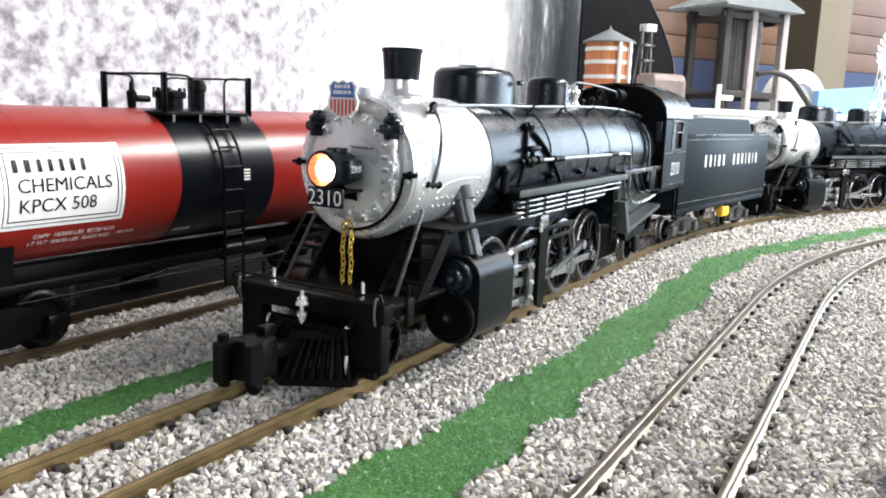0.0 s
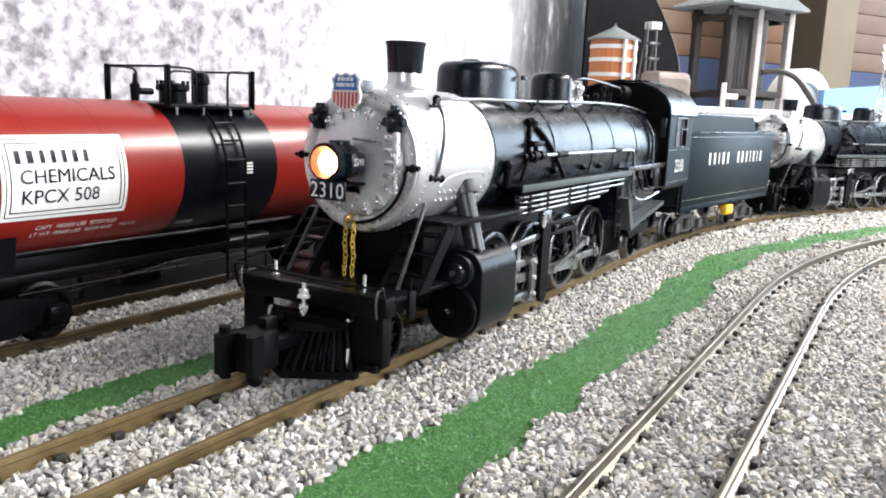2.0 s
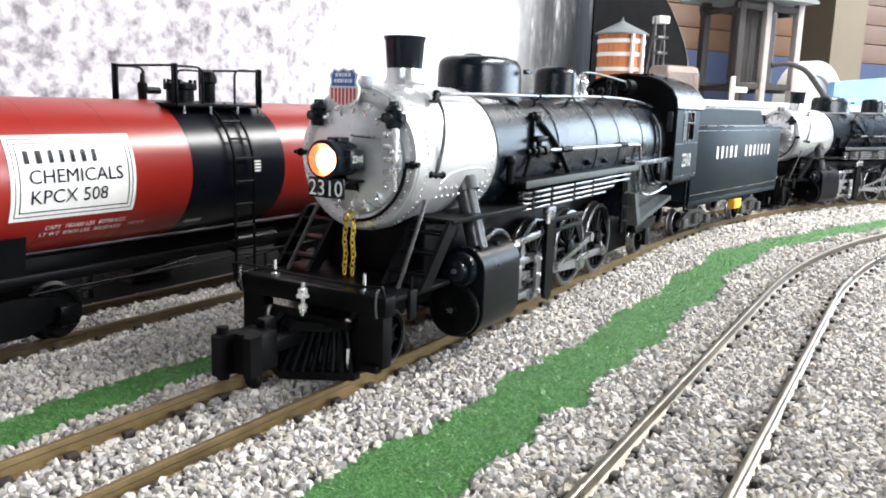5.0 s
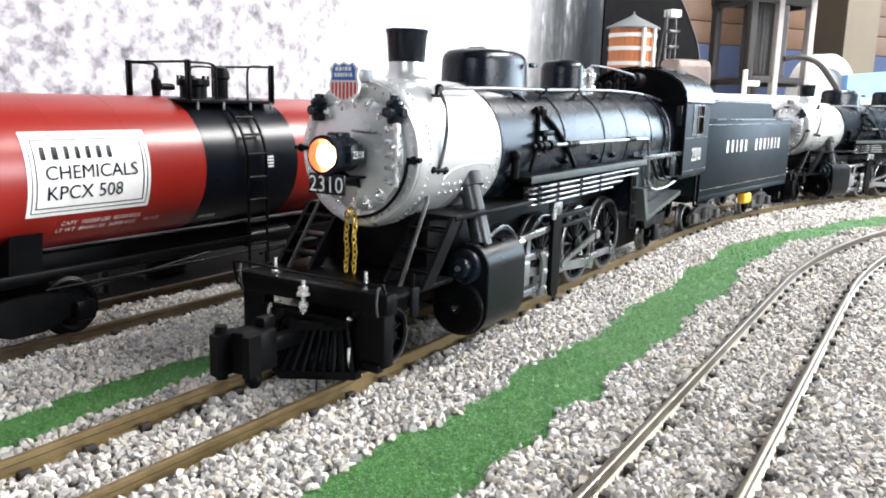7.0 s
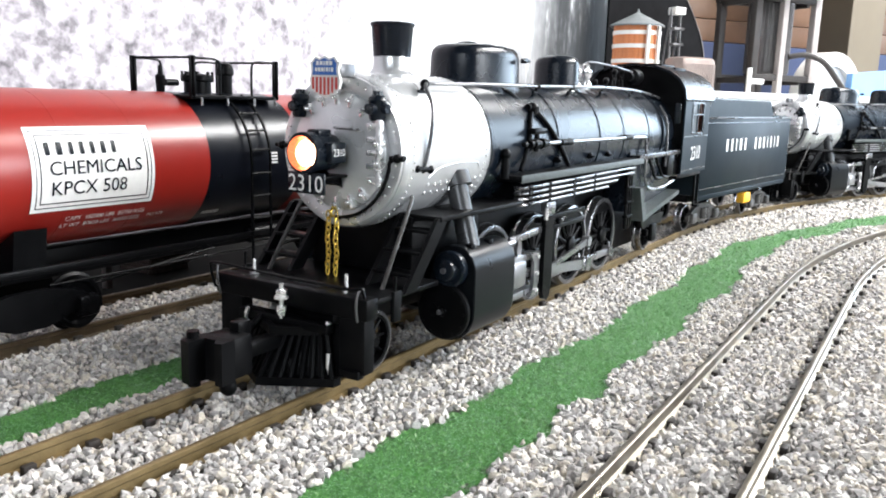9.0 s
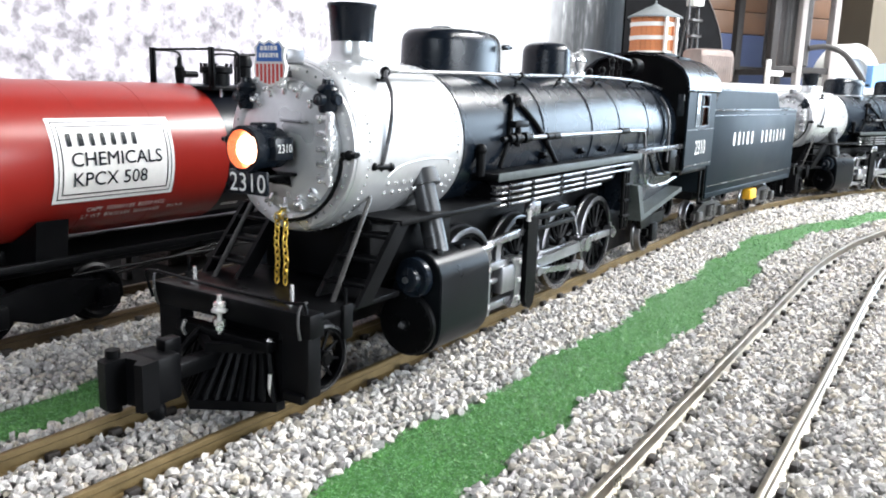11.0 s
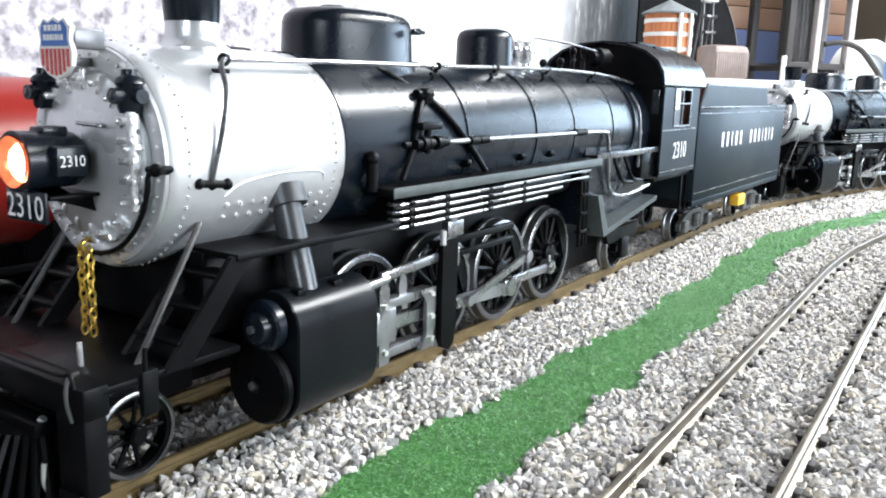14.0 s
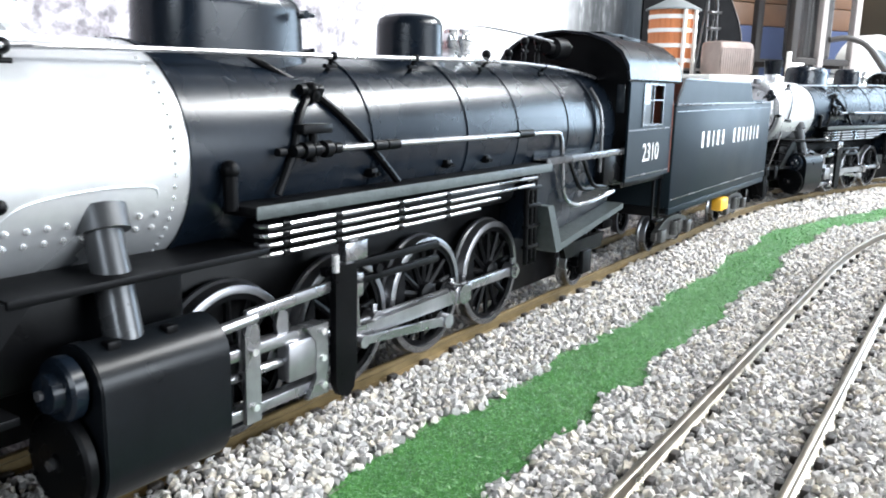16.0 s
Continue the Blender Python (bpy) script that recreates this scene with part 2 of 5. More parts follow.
def part(name, bm, mat, parent, label="", at=None):
    """One mesh under a thing or part; at is its own place there in millimetres."""
    ob = new(name, mesh_of(name, bm, mat))
    ob.parent = parent
    if at:
        ob.location = Vector(at) * MM
    return tagged(ob, label)


def again(name, me, parent, m):
    ob = new(name, me)
    ob.parent, ob.matrix_basis = parent, m
    return ob


def thing(name, label, category, group="", m=None):
    ob = tagged(new(name), label, category, group)
    if m is not None:
        ob.matrix_basis = m
    return ob


def B():
    return bmesh.new()


def pieces(name, bm, mat, parent, label=""):
    """Each loose solid of a bmesh as a part of its own."""
    me = mesh_of(name, bm, mat)
    whole = bmesh.new()
    whole.from_mesh(me)
    seen = set()
    for seed in whole.verts:
        if seed.index in seen:
            continue
        group, todo = [], [seed]
        seen.add(seed.index)
        while todo:
            v = todo.pop()
            group.append(v)
            for e in v.link_edges:
                w = e.other_vert(v)
                if w.index not in seen:
                    seen.add(w.index)
                    todo.append(w)
        index = {v.index: k for k, v in enumerate(group)}
        faces = {f for v in group for f in v.link_faces}
        one = bpy.data.meshes.new(name)
        one.from_pydata([v.co[:] for v in group], [], [[index[v.index] for v in f.verts] for f in sorted(faces, key=lambda f: f.index)])
        one.materials.append(mat)
        one.shade_smooth()
        one.set_sharp_from_angle(angle=radians(38))
        tagged(again(name, one, parent, Matrix()), label)
    whole.free()


def words(body, height, width, place):
    """Letters of the built-in font as flat solid shapes; place maps (across, up) in millimetres to a point."""
    cu = bpy.data.curves.new("letters", "FONT")
    cu.body, cu.size, cu.align_x, cu.align_y, cu.resolution_u = body, 1.0, "CENTER", "CENTER", 3
    ob = new("letters", cu)
    bpy.context.view_layer.update()
    me = bpy.data.meshes.new_from_object(ob.evaluated_get(bpy.context.evaluated_depsgraph_get()))
    bpy.data.objects.remove(ob)
    bm = bmesh.new()
    bm.from_mesh(me)
    xs, ys = [v.co.x for v in bm.verts], [v.co.y for v in bm.verts]
    x0, x1, y0, y1 = min(xs), max(xs), min(ys), max(ys)
    bmesh.ops.subdivide_edges(bm, edges=[e for e in bm.edges if e.calc_length() > 0.3], cuts=2)
    for v in bm.verts:
        v.co = Vector(place(((v.co.x - x0) / (x1 - x0) - 0.5) * width, ((v.co.y - y0) / (y1 - y0) - 0.5) * height))
    return bm


def letter_bars(widths, height, width, place, gap=0.28):
    """A row of plain upright bars in place of a word; a None is a space."""
    total = sum((w or 0.8) + gap for w in widths) - gap
    bm, x = B(), -total / 2
    for w in widths:
        if w:
            for k in range(4):
                lo, hi = k / 4 - 0.5, (k + 1) / 4 - 0.5
                bm.faces.new([bm.verts.new(place(u / total * width, v * height)) for u, v in ((x, lo), (x + w, lo), (x + w, hi), (x, hi))])
        x += (w or 0.8) + gap
    bmesh.ops.remove_doubles(bm, verts=bm.verts, dist=1e-4)
    return bm
# ---- the line: straight, then a wide curve ----
MAIN = (0.0, -600.0, 1500.0)
SIDING = (-178.0, -300.0, 1500.0)
OUTER = (187.5, -415.0, 1500.0)


def on_line(line, s):
    """The place and heading (degrees) at s millimetres along a line; it bends towards +y below its second number."""
    off, s0, r = line
    if s > s0:
        return s, off, 0.0
    a = (s0 - s) / r
    return s0 - r * math.sin(a), off + r - r * math.cos(a), -math.degrees(a)


def body_pose(line, s, half):
    a, b = on_line(line, s + half), on_line(line, s - half)
    return pose((a[0] + b[0]) / 2 * MM, (a[1] + b[1]) / 2 * MM, 0, 0, 0, math.degrees(math.atan2(a[1] - b[1], a[0] - b[0])))


ZC = 107.6
DRIVERS = (-136.0, -199.0, -262.0, -325.0)
RAD, CRANK, ROD_Z = 29.9, 13.0, 29.2
SPIN = []          # (part, place, side, radius) of what turns
SLIDE = []         # (part, kind, y) of rods


def spoked_wheel(parent, x, side, radius, spokes, counter):
    """A wheel with its tyre, turning about its own centre; side is +1 on the open side."""
    s = side
    bm = B()
    lathe(bm, [(24 * s, 0), (24 * s, radius * 0.22), (30.5 * s, radius * 0.22), (31.5 * s, radius * 0.16), (31.5 * s, 0)], axis="y", seg=18)
    lathe(bm, [(24.5 * s, radius * 0.80), (24.5 * s, radius * 0.9), (28.6 * s, radius * 0.9), (28.6 * s, radius * 0.80), (24.5 * s, radius * 0.80)], axis="y", seg=40)
    if counter:
        arc = [(math.cos(a) * radius * 0.84, math.sin(a) * radius * 0.84) for a in np.linspace(-0.75, 0.75, 9)]
        prism(bm, arc, "y", 25 * s, 29.2 * s)
        rod(bm, (-CRANK, 24 * s, 0), (-CRANK, 31.5 * s, 0), radius * 0.15, seg=14)
    wheel = part("driving_wheel" if counter else "wheel", bm, MATT, parent, at=(x, 0, radius))
    spoke_me = mesh_of("spoke", rod(B(), (0, 26.5 * s, radius * 0.15), (0, 26.5 * s, radius * 0.86), radius * 0.062, radius * 0.048, 6), MATT)
    for k in range(spokes):
        again("spoke", spoke_me, wheel, Matrix.Rotation(2 * math.pi * k / spokes, 4, "Y"))
    tb = lathe(B(), [(22 * s, radius * 0.88), (22 * s, radius + 1.3), (23.6 * s, radius + 1.3), (24.6 * s, radius + 0.2), (29.2 * s, radius - 0.3), (29.5 * s, radius - 0.8), (29.5 * s, radius * 0.885), (22 * s, radius * 0.88)], axis="y", seg=48)
    part("tyre", tb, TYRE, wheel, "polished steel tyre")
    SPIN.append((wheel, x, radius))
    return wheel


def bars_y(bm, x0, x1, y0, y1, z0, z1):
    return box(bm, x0, x1, y0, y1, z0, z1, 0.4)


def superdome(bm, x, a, b, zs):
    rings = []
    for z, k in zs:
        ring = []
        for i in range(48):
            t = 2 * math.pi * i / 48
            c, s = math.cos(t), math.sin(t)
            ring.append(bm.verts.new((x + (a - b) * k * (1 if c > 0 else -1) * min(1, abs(c) * 1.6) + b * k * c, b * k * s, z)))
        rings.append(ring)
    for r0, r1 in zip(rings, rings[1:]):
        for i in range(48):
            bm.faces.new((r0[i], r0[(i + 1) % 48], r1[(i + 1) % 48], r1[i]))
    bm.faces.new(rings[-1])
    return bm


def engine(label, lit):
    e = thing("steam_locomotive", label, "model locomotive", "locomotives on the main line")
    e.empty_display_size = 0.02
    # smokebox
    part("smokebox", lathe(B(), [(-112, 0), (-112, 39.4), (-31, 39.4), (-28.6, 39.1), (-27.2, 38.2), (-27, 36), (-27, 0)], (0, 0, ZC), seg=96), SILVER, e, "graphite-silver smokebox")
    part("front_ring", lathe(B(), [(-27.4, 38.0), (-25.9, 37.5), (-25.6, 36.5), (-25.6, 31.5), (-26.4, 30.2), (-27.4, 30.2)], (0, 0, ZC), seg=96), SILVER, e)
    door = part("smokebox_door", lathe(B(), [(-27.2, 29.6), (-24.6, 29.2), (-23.6, 27.5), (-23.2, 24.5), (-21.6, 19), (-20.2, 12), (-19.6, 5), (-19.5, 0)], (0, 0, ZC), seg=80), SILVER, e, "dished silver smokebox door")
    bm = B()
    for k in range(40):
        a = 2 * math.pi * k / 40
        ball(bm, (-25.6, 34.6 * math.cos(a), ZC + 34.6 * math.sin(a)), 0.75, 6, 4)
    for x in (-34, -106):
        for k in range(64):
            a = 2 * math.pi * k / 64
            ball(bm, (x, 39.4 * math.cos(a), ZC + 39.4 * math.sin(a)), 0.8, 6, 4)
    for k in range(9):
        for sgn in (1, -1):
            for da in (-0.55, -0.42):
                ball(bm, (-52 - 6 * k, sgn * 39.4 * math.cos(da), ZC + 39.4 * math.sin(da)), 1.15, 6, 4)
    tagged(part("rivet", bm, CHROME, e), kind="stuff")
    clamp = B()
    box(clamp, -24.5, -22.0, -1.0, 1.0, 22.8, 29.8, 0.4)
    rod(clamp, (-23.5, 0, 26.6), (-19.8, 0, 26.6), 1.05, seg=8)
    ball(clamp, (-19.8, 0, 26.6), 1.2, 8, 6)
    clamp_me = mesh_of("door_clamp", clamp, CHROME)
    for k in range(18):
        a = 2 * math.pi * (k + 0.5) / 18
        if math.cos(a) > 0.8:
            continue
        again("door_clamp", clamp_me, door, Matrix.Translation((0, 0, ZC * MM)) @ Matrix.Rotation(math.pi / 2 - a, 4, "X"))
    bm = B()
    rod(bm, (-21.5, 27.0, 92), (-21.5, 27.0, 124), 1.5, seg=12)
    for z in (95, 101.5, 108, 114.5, 121):
        box(bm, -23.5, -20.0, 20.5, 29.0, z - 1.3, z + 1.3, 0.5)
        rod(bm, (-22, 27, z - 2.4), (-22, 27, z + 2.4), 2.1, seg=12)
    part("door_hinge", bm, CHROME, e, "bright chrome door hinge")
    part("door_grab_rail", tube(B(), smooth_path([(-20, 1, 119.5), (-18, 3, 119.5), (-18, 14, 119.2), (-20, 16, 119)]), 0.7), STEEL, e)
    # headlamp, number boards
    lamp = part("headlamp", lathe(B(), [(-19, 0), (-19, 7.2), (-16.5, 9.0), (-6, 9.6), (1.0, 9.9), (2.8, 9.9), (2.8, 8.4), (0.5, 8.2), (0.5, 0)], (0, 0, ZC), seg=40), BLACK, e, "black round headlamp with a warm glowing lens" if lit else "black round headlamp")
    part("reflector", lathe(B(), [(2.2, 8.2), (0.9, 7.5), (-2, 5.2), (-3.4, 0)], (1.6, 0, ZC), seg=32), REFLECTOR if lit else CHROME, lamp)
    if lit:
        part("bulb", ball(B(), (0.0, 0.6, ZC - 0.3), 6.4, 18, 12, (0.55, 1, 1)), LAMP_GLOW, lamp, "glowing bulb")
    bm = B()
    box(bm, -15, -4, -12.6, 12.6, ZC - 4.6, ZC + 5.2, 0.8)
    box(bm, -14, -5, -4, 4, ZC + 8, ZC + 11, 0.8)
    part("number_board", bm, BLACK, lamp)
    bm = B()
    prism(bm, [(-24, 96), (-4, 96), (-2, 99), (-6, 101), (-22, 90), (-26, 88)], "y", -5, 5)
    box(bm, -26, -3, -9, 9, 95.2, 96.6, 0.4)
    part("lamp_bracket", bm, MATT, e)
    for sgn in (1, -1):
        if lit:
            part("small_number", words("2310", 3.6, 8.6, lambda u, v, g=sgn: (-9.5 - g * u, g * 12.75, ZC + 0.4 + v)), WHITE, lamp)
    plate = part("number_plate", box(B(), -1.2, 0.2, -11.4, 11.4, 88.0, 98.4, 0.5), BLACK, e, "black plate with white number")
    if lit:
        part("number", words("2310", 8.0, 21.4, lambda u, v: (0.42, u, 93.2 + v)), WHITE, plate)
    # shield emblem over the door
    if lit:
        outline = [(-6.0, 153.2), (-3, 152.2), (0, 153.6), (3, 152.2), (6, 153.2), (8.4, 150.6), (9.4, 150.8), (8.2, 146.5), (9.6, 142), (8.6, 138), (5, 135.2), (0, 133.6), (-5, 135.2), (-8.6, 138), (-9.6, 142), (-8.2, 146.5), (-9.4, 150.8), (-8.4, 150.6)]
        shield = part("shield_emblem", prism(B(), outline, "x", -15.2, -13.6), OFFWHITE, e, "white shield with a blue top and red stripes")
        part("blue_field", prism(B(), [(-5.4, 152.2), (-3, 151.2), (0, 152.4), (3, 151.2), (5.4, 152.2), (7.3, 149.8), (7.0, 146.5), (7.6, 144.4), (-7.6, 144.4), (-7.0, 146.5), (-7.3, 149.8)], "x", -13.6, -13.2), BLUE, shield)
        bm = B()
        for k in range(7):
            y = -7.2 + 2.4 * k
            low = 134.9 + abs(y) ** 2 * 0.055
            box(bm, -13.6, -13.25, y - 0.6, y + 0.6, low, 143.4)
        pieces("red_stripe", bm, REDSTRIPE, shield)
        part("emblem_bars", letter_bars([1, 1, .5, 1, 1], 1.9, 10.0, lambda u, v: (-13.1, u, 150.0 + v)), WHITE, shield)
        part("emblem_bars", letter_bars([1, 1, 1, .5, 1, .5, 1], 1.9, 11.4, lambda u, v: (-13.1, u, 147.0 + v)), WHITE, shield)
    part("emblem_bracket", box(box(B(), -26, -15, 4, 9, 143.5, 150, 0.6), -27, -16, -1.5, 1.5, 138, 141, 0.4), DARKSTEEL, e)
    # marker lamps
    for sgn in (1, -1):
        bm = B()
        lathe(bm, [(123.5, 0), (123.5, 3.6), (125, 4.2), (132, 4.2), (133, 4.8), (134.5, 4.2), (135.5, 2.6), (137.5, 2.4), (137.5, 0)], (-23.5, sgn * 24.5, 0), "z", 20)
        rod(bm, (-23.5, sgn * 24.5, 129), (-16.8, sgn * 24.5, 129), 2.6, seg=14)
        rod(bm, (-23.5, sgn * 24.5 - 6.4, 129), (-23.5, sgn * 24.5 + 6.4, 129), 2.4, seg=14)
        box(bm, -30, -24, sgn * 24.5 - 1.6, sgn * 24.5 + 1.6, 124, 127)
        ml = part("marker_lamp", bm, BLACK, e, "black marker lamp")
        part("lamp_lens", ball(B(), (-17.2, sgn * 24.5, 129), 1.9, 12, 8, (0.5, 1, 1)), GLASS_DARK, ml)
    # cable and its fittings
    ring = [(-22.6, 33.2 * math.cos(a), ZC + 33.2 * math.sin(a)) for a in np.linspace(radians(-6), radians(-92), 16)]
    part("cable", tube(B(), smooth_path([(-27, 37.5, ZC - 2.5), (-23.5, 36.5, ZC - 2)] + ring, 3), 0.95), MATT, e, "black cable curved round the front ring")
    bm = B()
    for c in ((-22, 37.6, ZC - 1.5), (-24, -37.6, ZC + 1.0)):
        ball(bm, c, 2.3)
        rod(bm, (c[0], c[1] - 4, c[2]), (c[0], c[1] + 4, c[2]), 1.2)
        rod(bm, (-28, c[1], c[2]), c, 1.3)
    pieces("rail_knob", bm, MATT, e)
    # chains
    bm = B()
    for y in (-2.6, 2.6):
        for k in range(10):
            z = 75.5 - 3.2 * k
            yy = y + 0.4 * math.sin(k * 1.3)
            flat = k % 2
            pts = []
            for i in range(9):
                a = 2 * math.pi * i / 8
                u, w = 1.25 * math.sin(a), 2.25 * math.cos(a)
                pts.append((-19.5 + (u if flat else 0), yy + (0 if flat else u), z + w))
            tube(bm, pts, 0.45, 6)
    part("safety_chain", bm, GOLD, e, "pair of hanging brass chains")
    part("chain_hook", tube(B(), smooth_path([(-24, 0, 78), (-20, 0, 79), (-18.5, 0, 77), (-19.5, 0, 75)]), 0.9), GOLD, e)
    # stack and domes
    part("chimney_base", lathe(B(), [(140, 15), (146.5, 14.2), (148.5, 11.2), (150.5, 10.2), (156, 9.9), (156, 0)], (-69, 0, 0), "z", 48), SILVER, e, "silver chimney base")
    part("chimney", lathe(B(), [(156, 0), (156, 10.1), (171, 11.2), (172.2, 11.9), (173.6, 11.9), (173.6, 10.4), (165, 9.4), (165, 0)], (-69, 0, 0), "z", 48), BLACK, e, "gloss black flared chimney")
    dome = part("sand_dome", superdome(B(), -160, 36, 21.5, [(134, 1.12), (143, 1.05), (146, 1.0), (161, 0.985), (164.5, 0.95), (167, 0.86), (168, 0.72), (168.3, 0.3)]), BLACK, e, "large gloss black sand dome")
    bm = B()
    for x in (-148, -172):
        lathe(bm, [(167, 6.5), (168.8, 6.3), (169.6, 5.2), (169.9, 0)], (x, 0, 0), "z", 24)
    for sgn in (1, -1):
        rod(bm, (-182, sgn * 21, 160), (-182, sgn * 25, 160), 1.6)
        rod(bm, (-178, sgn * 24, 160), (-187, sgn * 24, 160), 1.0)
    pieces("dome_fitting", bm, BLACK, dome)
    part("steam_dome", lathe(B(), [(138, 21), (145, 18.5), (148, 17.2), (163, 16.9), (166.4, 15.6), (168.3, 12.5), (169.2, 7), (169.4, 0)], (-284, 0, 0), "z", 48), BLACK, e, "gloss black steam dome")
    bm = B()
    for x, y in ((-325, 7), (-329, -6), (-322, 1)):
        lathe(bm, [(144, 5.2), (150, 5.0), (151.5, 3.6), (154, 3.8), (157, 5.4), (160.5, 4.9), (162, 3.0), (164, 3.4), (166, 0)], (x, y, 0), "z", 16)
    pieces("safety_valve", bm, CHROME, e, "bright chrome safety valves")
    part("whistle_rod", tube(B(), smooth_path([(-325, 4, 164), (-340, 5, 167.5), (-390, 8, 166), (-452, 12, 161)]), 0.8), STEEL, e)
    bm = B()
    for x, z in ((-356, 143), (-382, 145), (-402, 153), (-420, 154)):
        rod(bm, (x, 3, 142), (x, 3, z + 8), 1.7)
        ball(bm, (x, 3, z + 9), 2.8)
        rod(bm, (x - 4, 3, z + 3), (x + 4, 3, z + 3), 1.2)
    lathe(bm, [(-444, 0), (-444, 7), (-428, 7), (-426, 4), (-420, 4), (-420, 0)], (0, 9, 159), "x", 20)
    pieces("turret_valve", bm, MATT, e)
    # boiler
    part("boiler", lathe(B(), [(-112, 0), (-112, 38.9), (-205, 38.9), (-290, 40.2), (-395, 41), (-432, 41), (-470, 40), (-470, 0)], (0, 0, ZC), seg=96), BLACK, e, "gloss black boiler with blued highlights")
    for x, r, w in ((-113.2, 40.1, 2.4), (-207, 39.6, 1.5), (-280, 40.7, 1.5), (-331, 41.0, 1.5), (-393, 41.5, 1.5), (-432, 41.9, 2.5)):
        part("boiler_band", lathe(B(), [(x - w / 2, r - 1.5), (x - w / 2, r), (x + w / 2, r), (x + w / 2, r - 1.5)], (0, 0, ZC), seg=80), BLACK, e)
    arch = [(39.5 * math.cos(a), ZC + 33 * math.sin(a)) for a in np.linspace(0, math.pi, 17)]
    part("firebox", prism(B(), [(36, 46), (39.5, 70)] + arch + [(-39.5, 70), (-36, 46)], "x", -468, -352), BLACK, e)
    bm = B()
    box(bm, -470, -112, -18, 18, 7, 68, 1)
    box(bm, -112, -50, -17, 17, 22, 68, 1)
    box(bm, -50, 0, -17, 17, 20, 40, 1)
    box(bm, -112, -42, -34, 34, 44, 76, 3)
    for sgn in (1, -1):
        lathe(bm, [(-330, 0), (-330, 7.4), (-328, 8.8), (-146, 8.8), (-144, 7.4), (-144, 0)], (0, sgn * 32, 79), "x", 24)
    pieces("frame_section", bm, MATT, e)
    # hand rails
    for sgn in (1, -1):
        up = [(-44, 37.6, 100), (-43, 40.2, 104), (-47, 40.6, 118), (-52, 37.4, 131), (-56, 30.6, 140.6), (-64, 27.8, 142.4), (-78, 27.2, 142.5)]
        part("smokebox_rail", tube(B(), [(x, sgn * y, z) for x, y, z in smooth_path(up, 5)], 0.95), DARKSTEEL, e)
        part("boiler_rail", tube(B(), [(x, sgn * y, z) for x, y, z in smooth_path([(-60, 27.3, 142), (-120, 27.2, 143.5), (-200, 27.4, 144.6), (-260, 27.8, 146), (-330, 28, 147), (-390, 28, 146), (-440, 27, 143), (-478, 26, 139)], 4)], 1.0), STEEL, e)
        bm = B()
        for x, z in ((-60, 142), (-195, 144.6), (-252, 146), (-315, 147), (-383, 146.2)):
            ball(bm, (x, sgn * 27.4, z), 1.9)
            rod(bm, (x, sgn * 27.4, z), (x, sgn * 22, z - 9), 1.0)
            rod(bm, (x - 3.5, sgn * 25.5, z - 4), (x + 3.5, sgn * 25.5, z - 4), 0.9)
        for z, y in ((100, 37.2), (142, 27.4)):
            ball(bm, (-44 if z < 120 else -60, sgn * y, z), 2.5)
        rod(bm, (-50, sgn * 38.5, 99.5), (-38, sgn * 38.5, 100.5), 1.4)
        ball(bm, (-50, sgn * 38.5, 99.5), 2.2)
        ball(bm, (-38, sgn * 38.5, 100.5), 2.0)
        pieces("rail_stanchion", bm, MATT, e)
        # feed pipe: bright steel on the open side, dark steel on the far side
        part("feed_pipe", tube(B(), [(x, sgn * y, z) for x, y, z in smooth_path([(-158, 42, 108.8), (-200, 42.4, 108.8), (-300, 43, 108.5), (-368, 43.2, 108), (-378, 43.2, 105), (-380, 43.5, 98), (-384, 43, 80), (-390, 42, 68), (-402, 43, 62), (-420, 46, 62), (-455, 47, 66)], 5)], 1.35), STEEL if sgn > 0 else DARKSTEEL, e, "long feed pipe along the boiler, bright steel on the open side, dark on the far side")
        bm = B()
        for x in (-206, -215, -330, -338):
            rod(bm, (x - 4, sgn * 42.6, 108.7), (x + 4, sgn * 42.6, 108.7), 2.2)
        for x, r in ((-150, 1.6), (-158, 2.4), (-163, 3.2), (-168, 2.6), (-174, 3.4), (-180, 2.2)):
            rod(bm, (x - 1.8, sgn * 42, 108.8), (x + 1.8, sgn * 42, 108.8), r)
        box(bm, -176, -160, sgn * 38, sgn * 44, 115, 118.5, 0.6)
        rod(bm, (-168, sgn * 41, 104), (-168, sgn * 41, 117), 1.8)
        for x in (-205, -262, -298):
            box(bm, x - 2, x + 2, sgn * 37, sgn * 41.5, 95, 99, 0.5)
            rod(bm, (x - 1.2, sgn * 41, 96.5), (x - 1.2, sgn * 43, 96.5), 0.8)
            rod(bm, (x + 1.2, sgn * 41, 96.5), (x + 1.2, sgn * 43, 96.5), 0.8)
        rod(bm, (-127, sgn * 41, 90), (-127, sgn * 41, 103), 2.6)
        ball(bm, (-127, sgn * 41, 104), 3.4)
        pieces("injector", bm, MATT, e)
        bm = B()
        ball(bm, (-175, sgn * 33.5, 130), 4.2)
        rod(bm, (-175, sgn * 30, 131), (-175, sgn * 37, 129), 2.8)
        rod(bm, (-181, sgn * 33, 131), (-169, sgn * 33, 131), 2.2)
        tube(bm, smooth_path([(-173, sgn * 34, 129), (-164, sgn * 38, 121), (-158, sgn * 40.2, 108), (-150, sgn * 40, 93)]), 1.5)
        tube(bm, smooth_path([(-178, sgn * 34, 129), (-188, sgn * 38, 121), (-202, sgn * 40.6, 109), (-222, sgn * 40.5, 92)]), 1.7)
        tube(bm, smooth_path([(-172, sgn * 26, 135), (-160, sgn * 24, 140), (-150, sgn * 20, 144)]), 1.2)
        pieces("check_valve", bm, MATT, e)
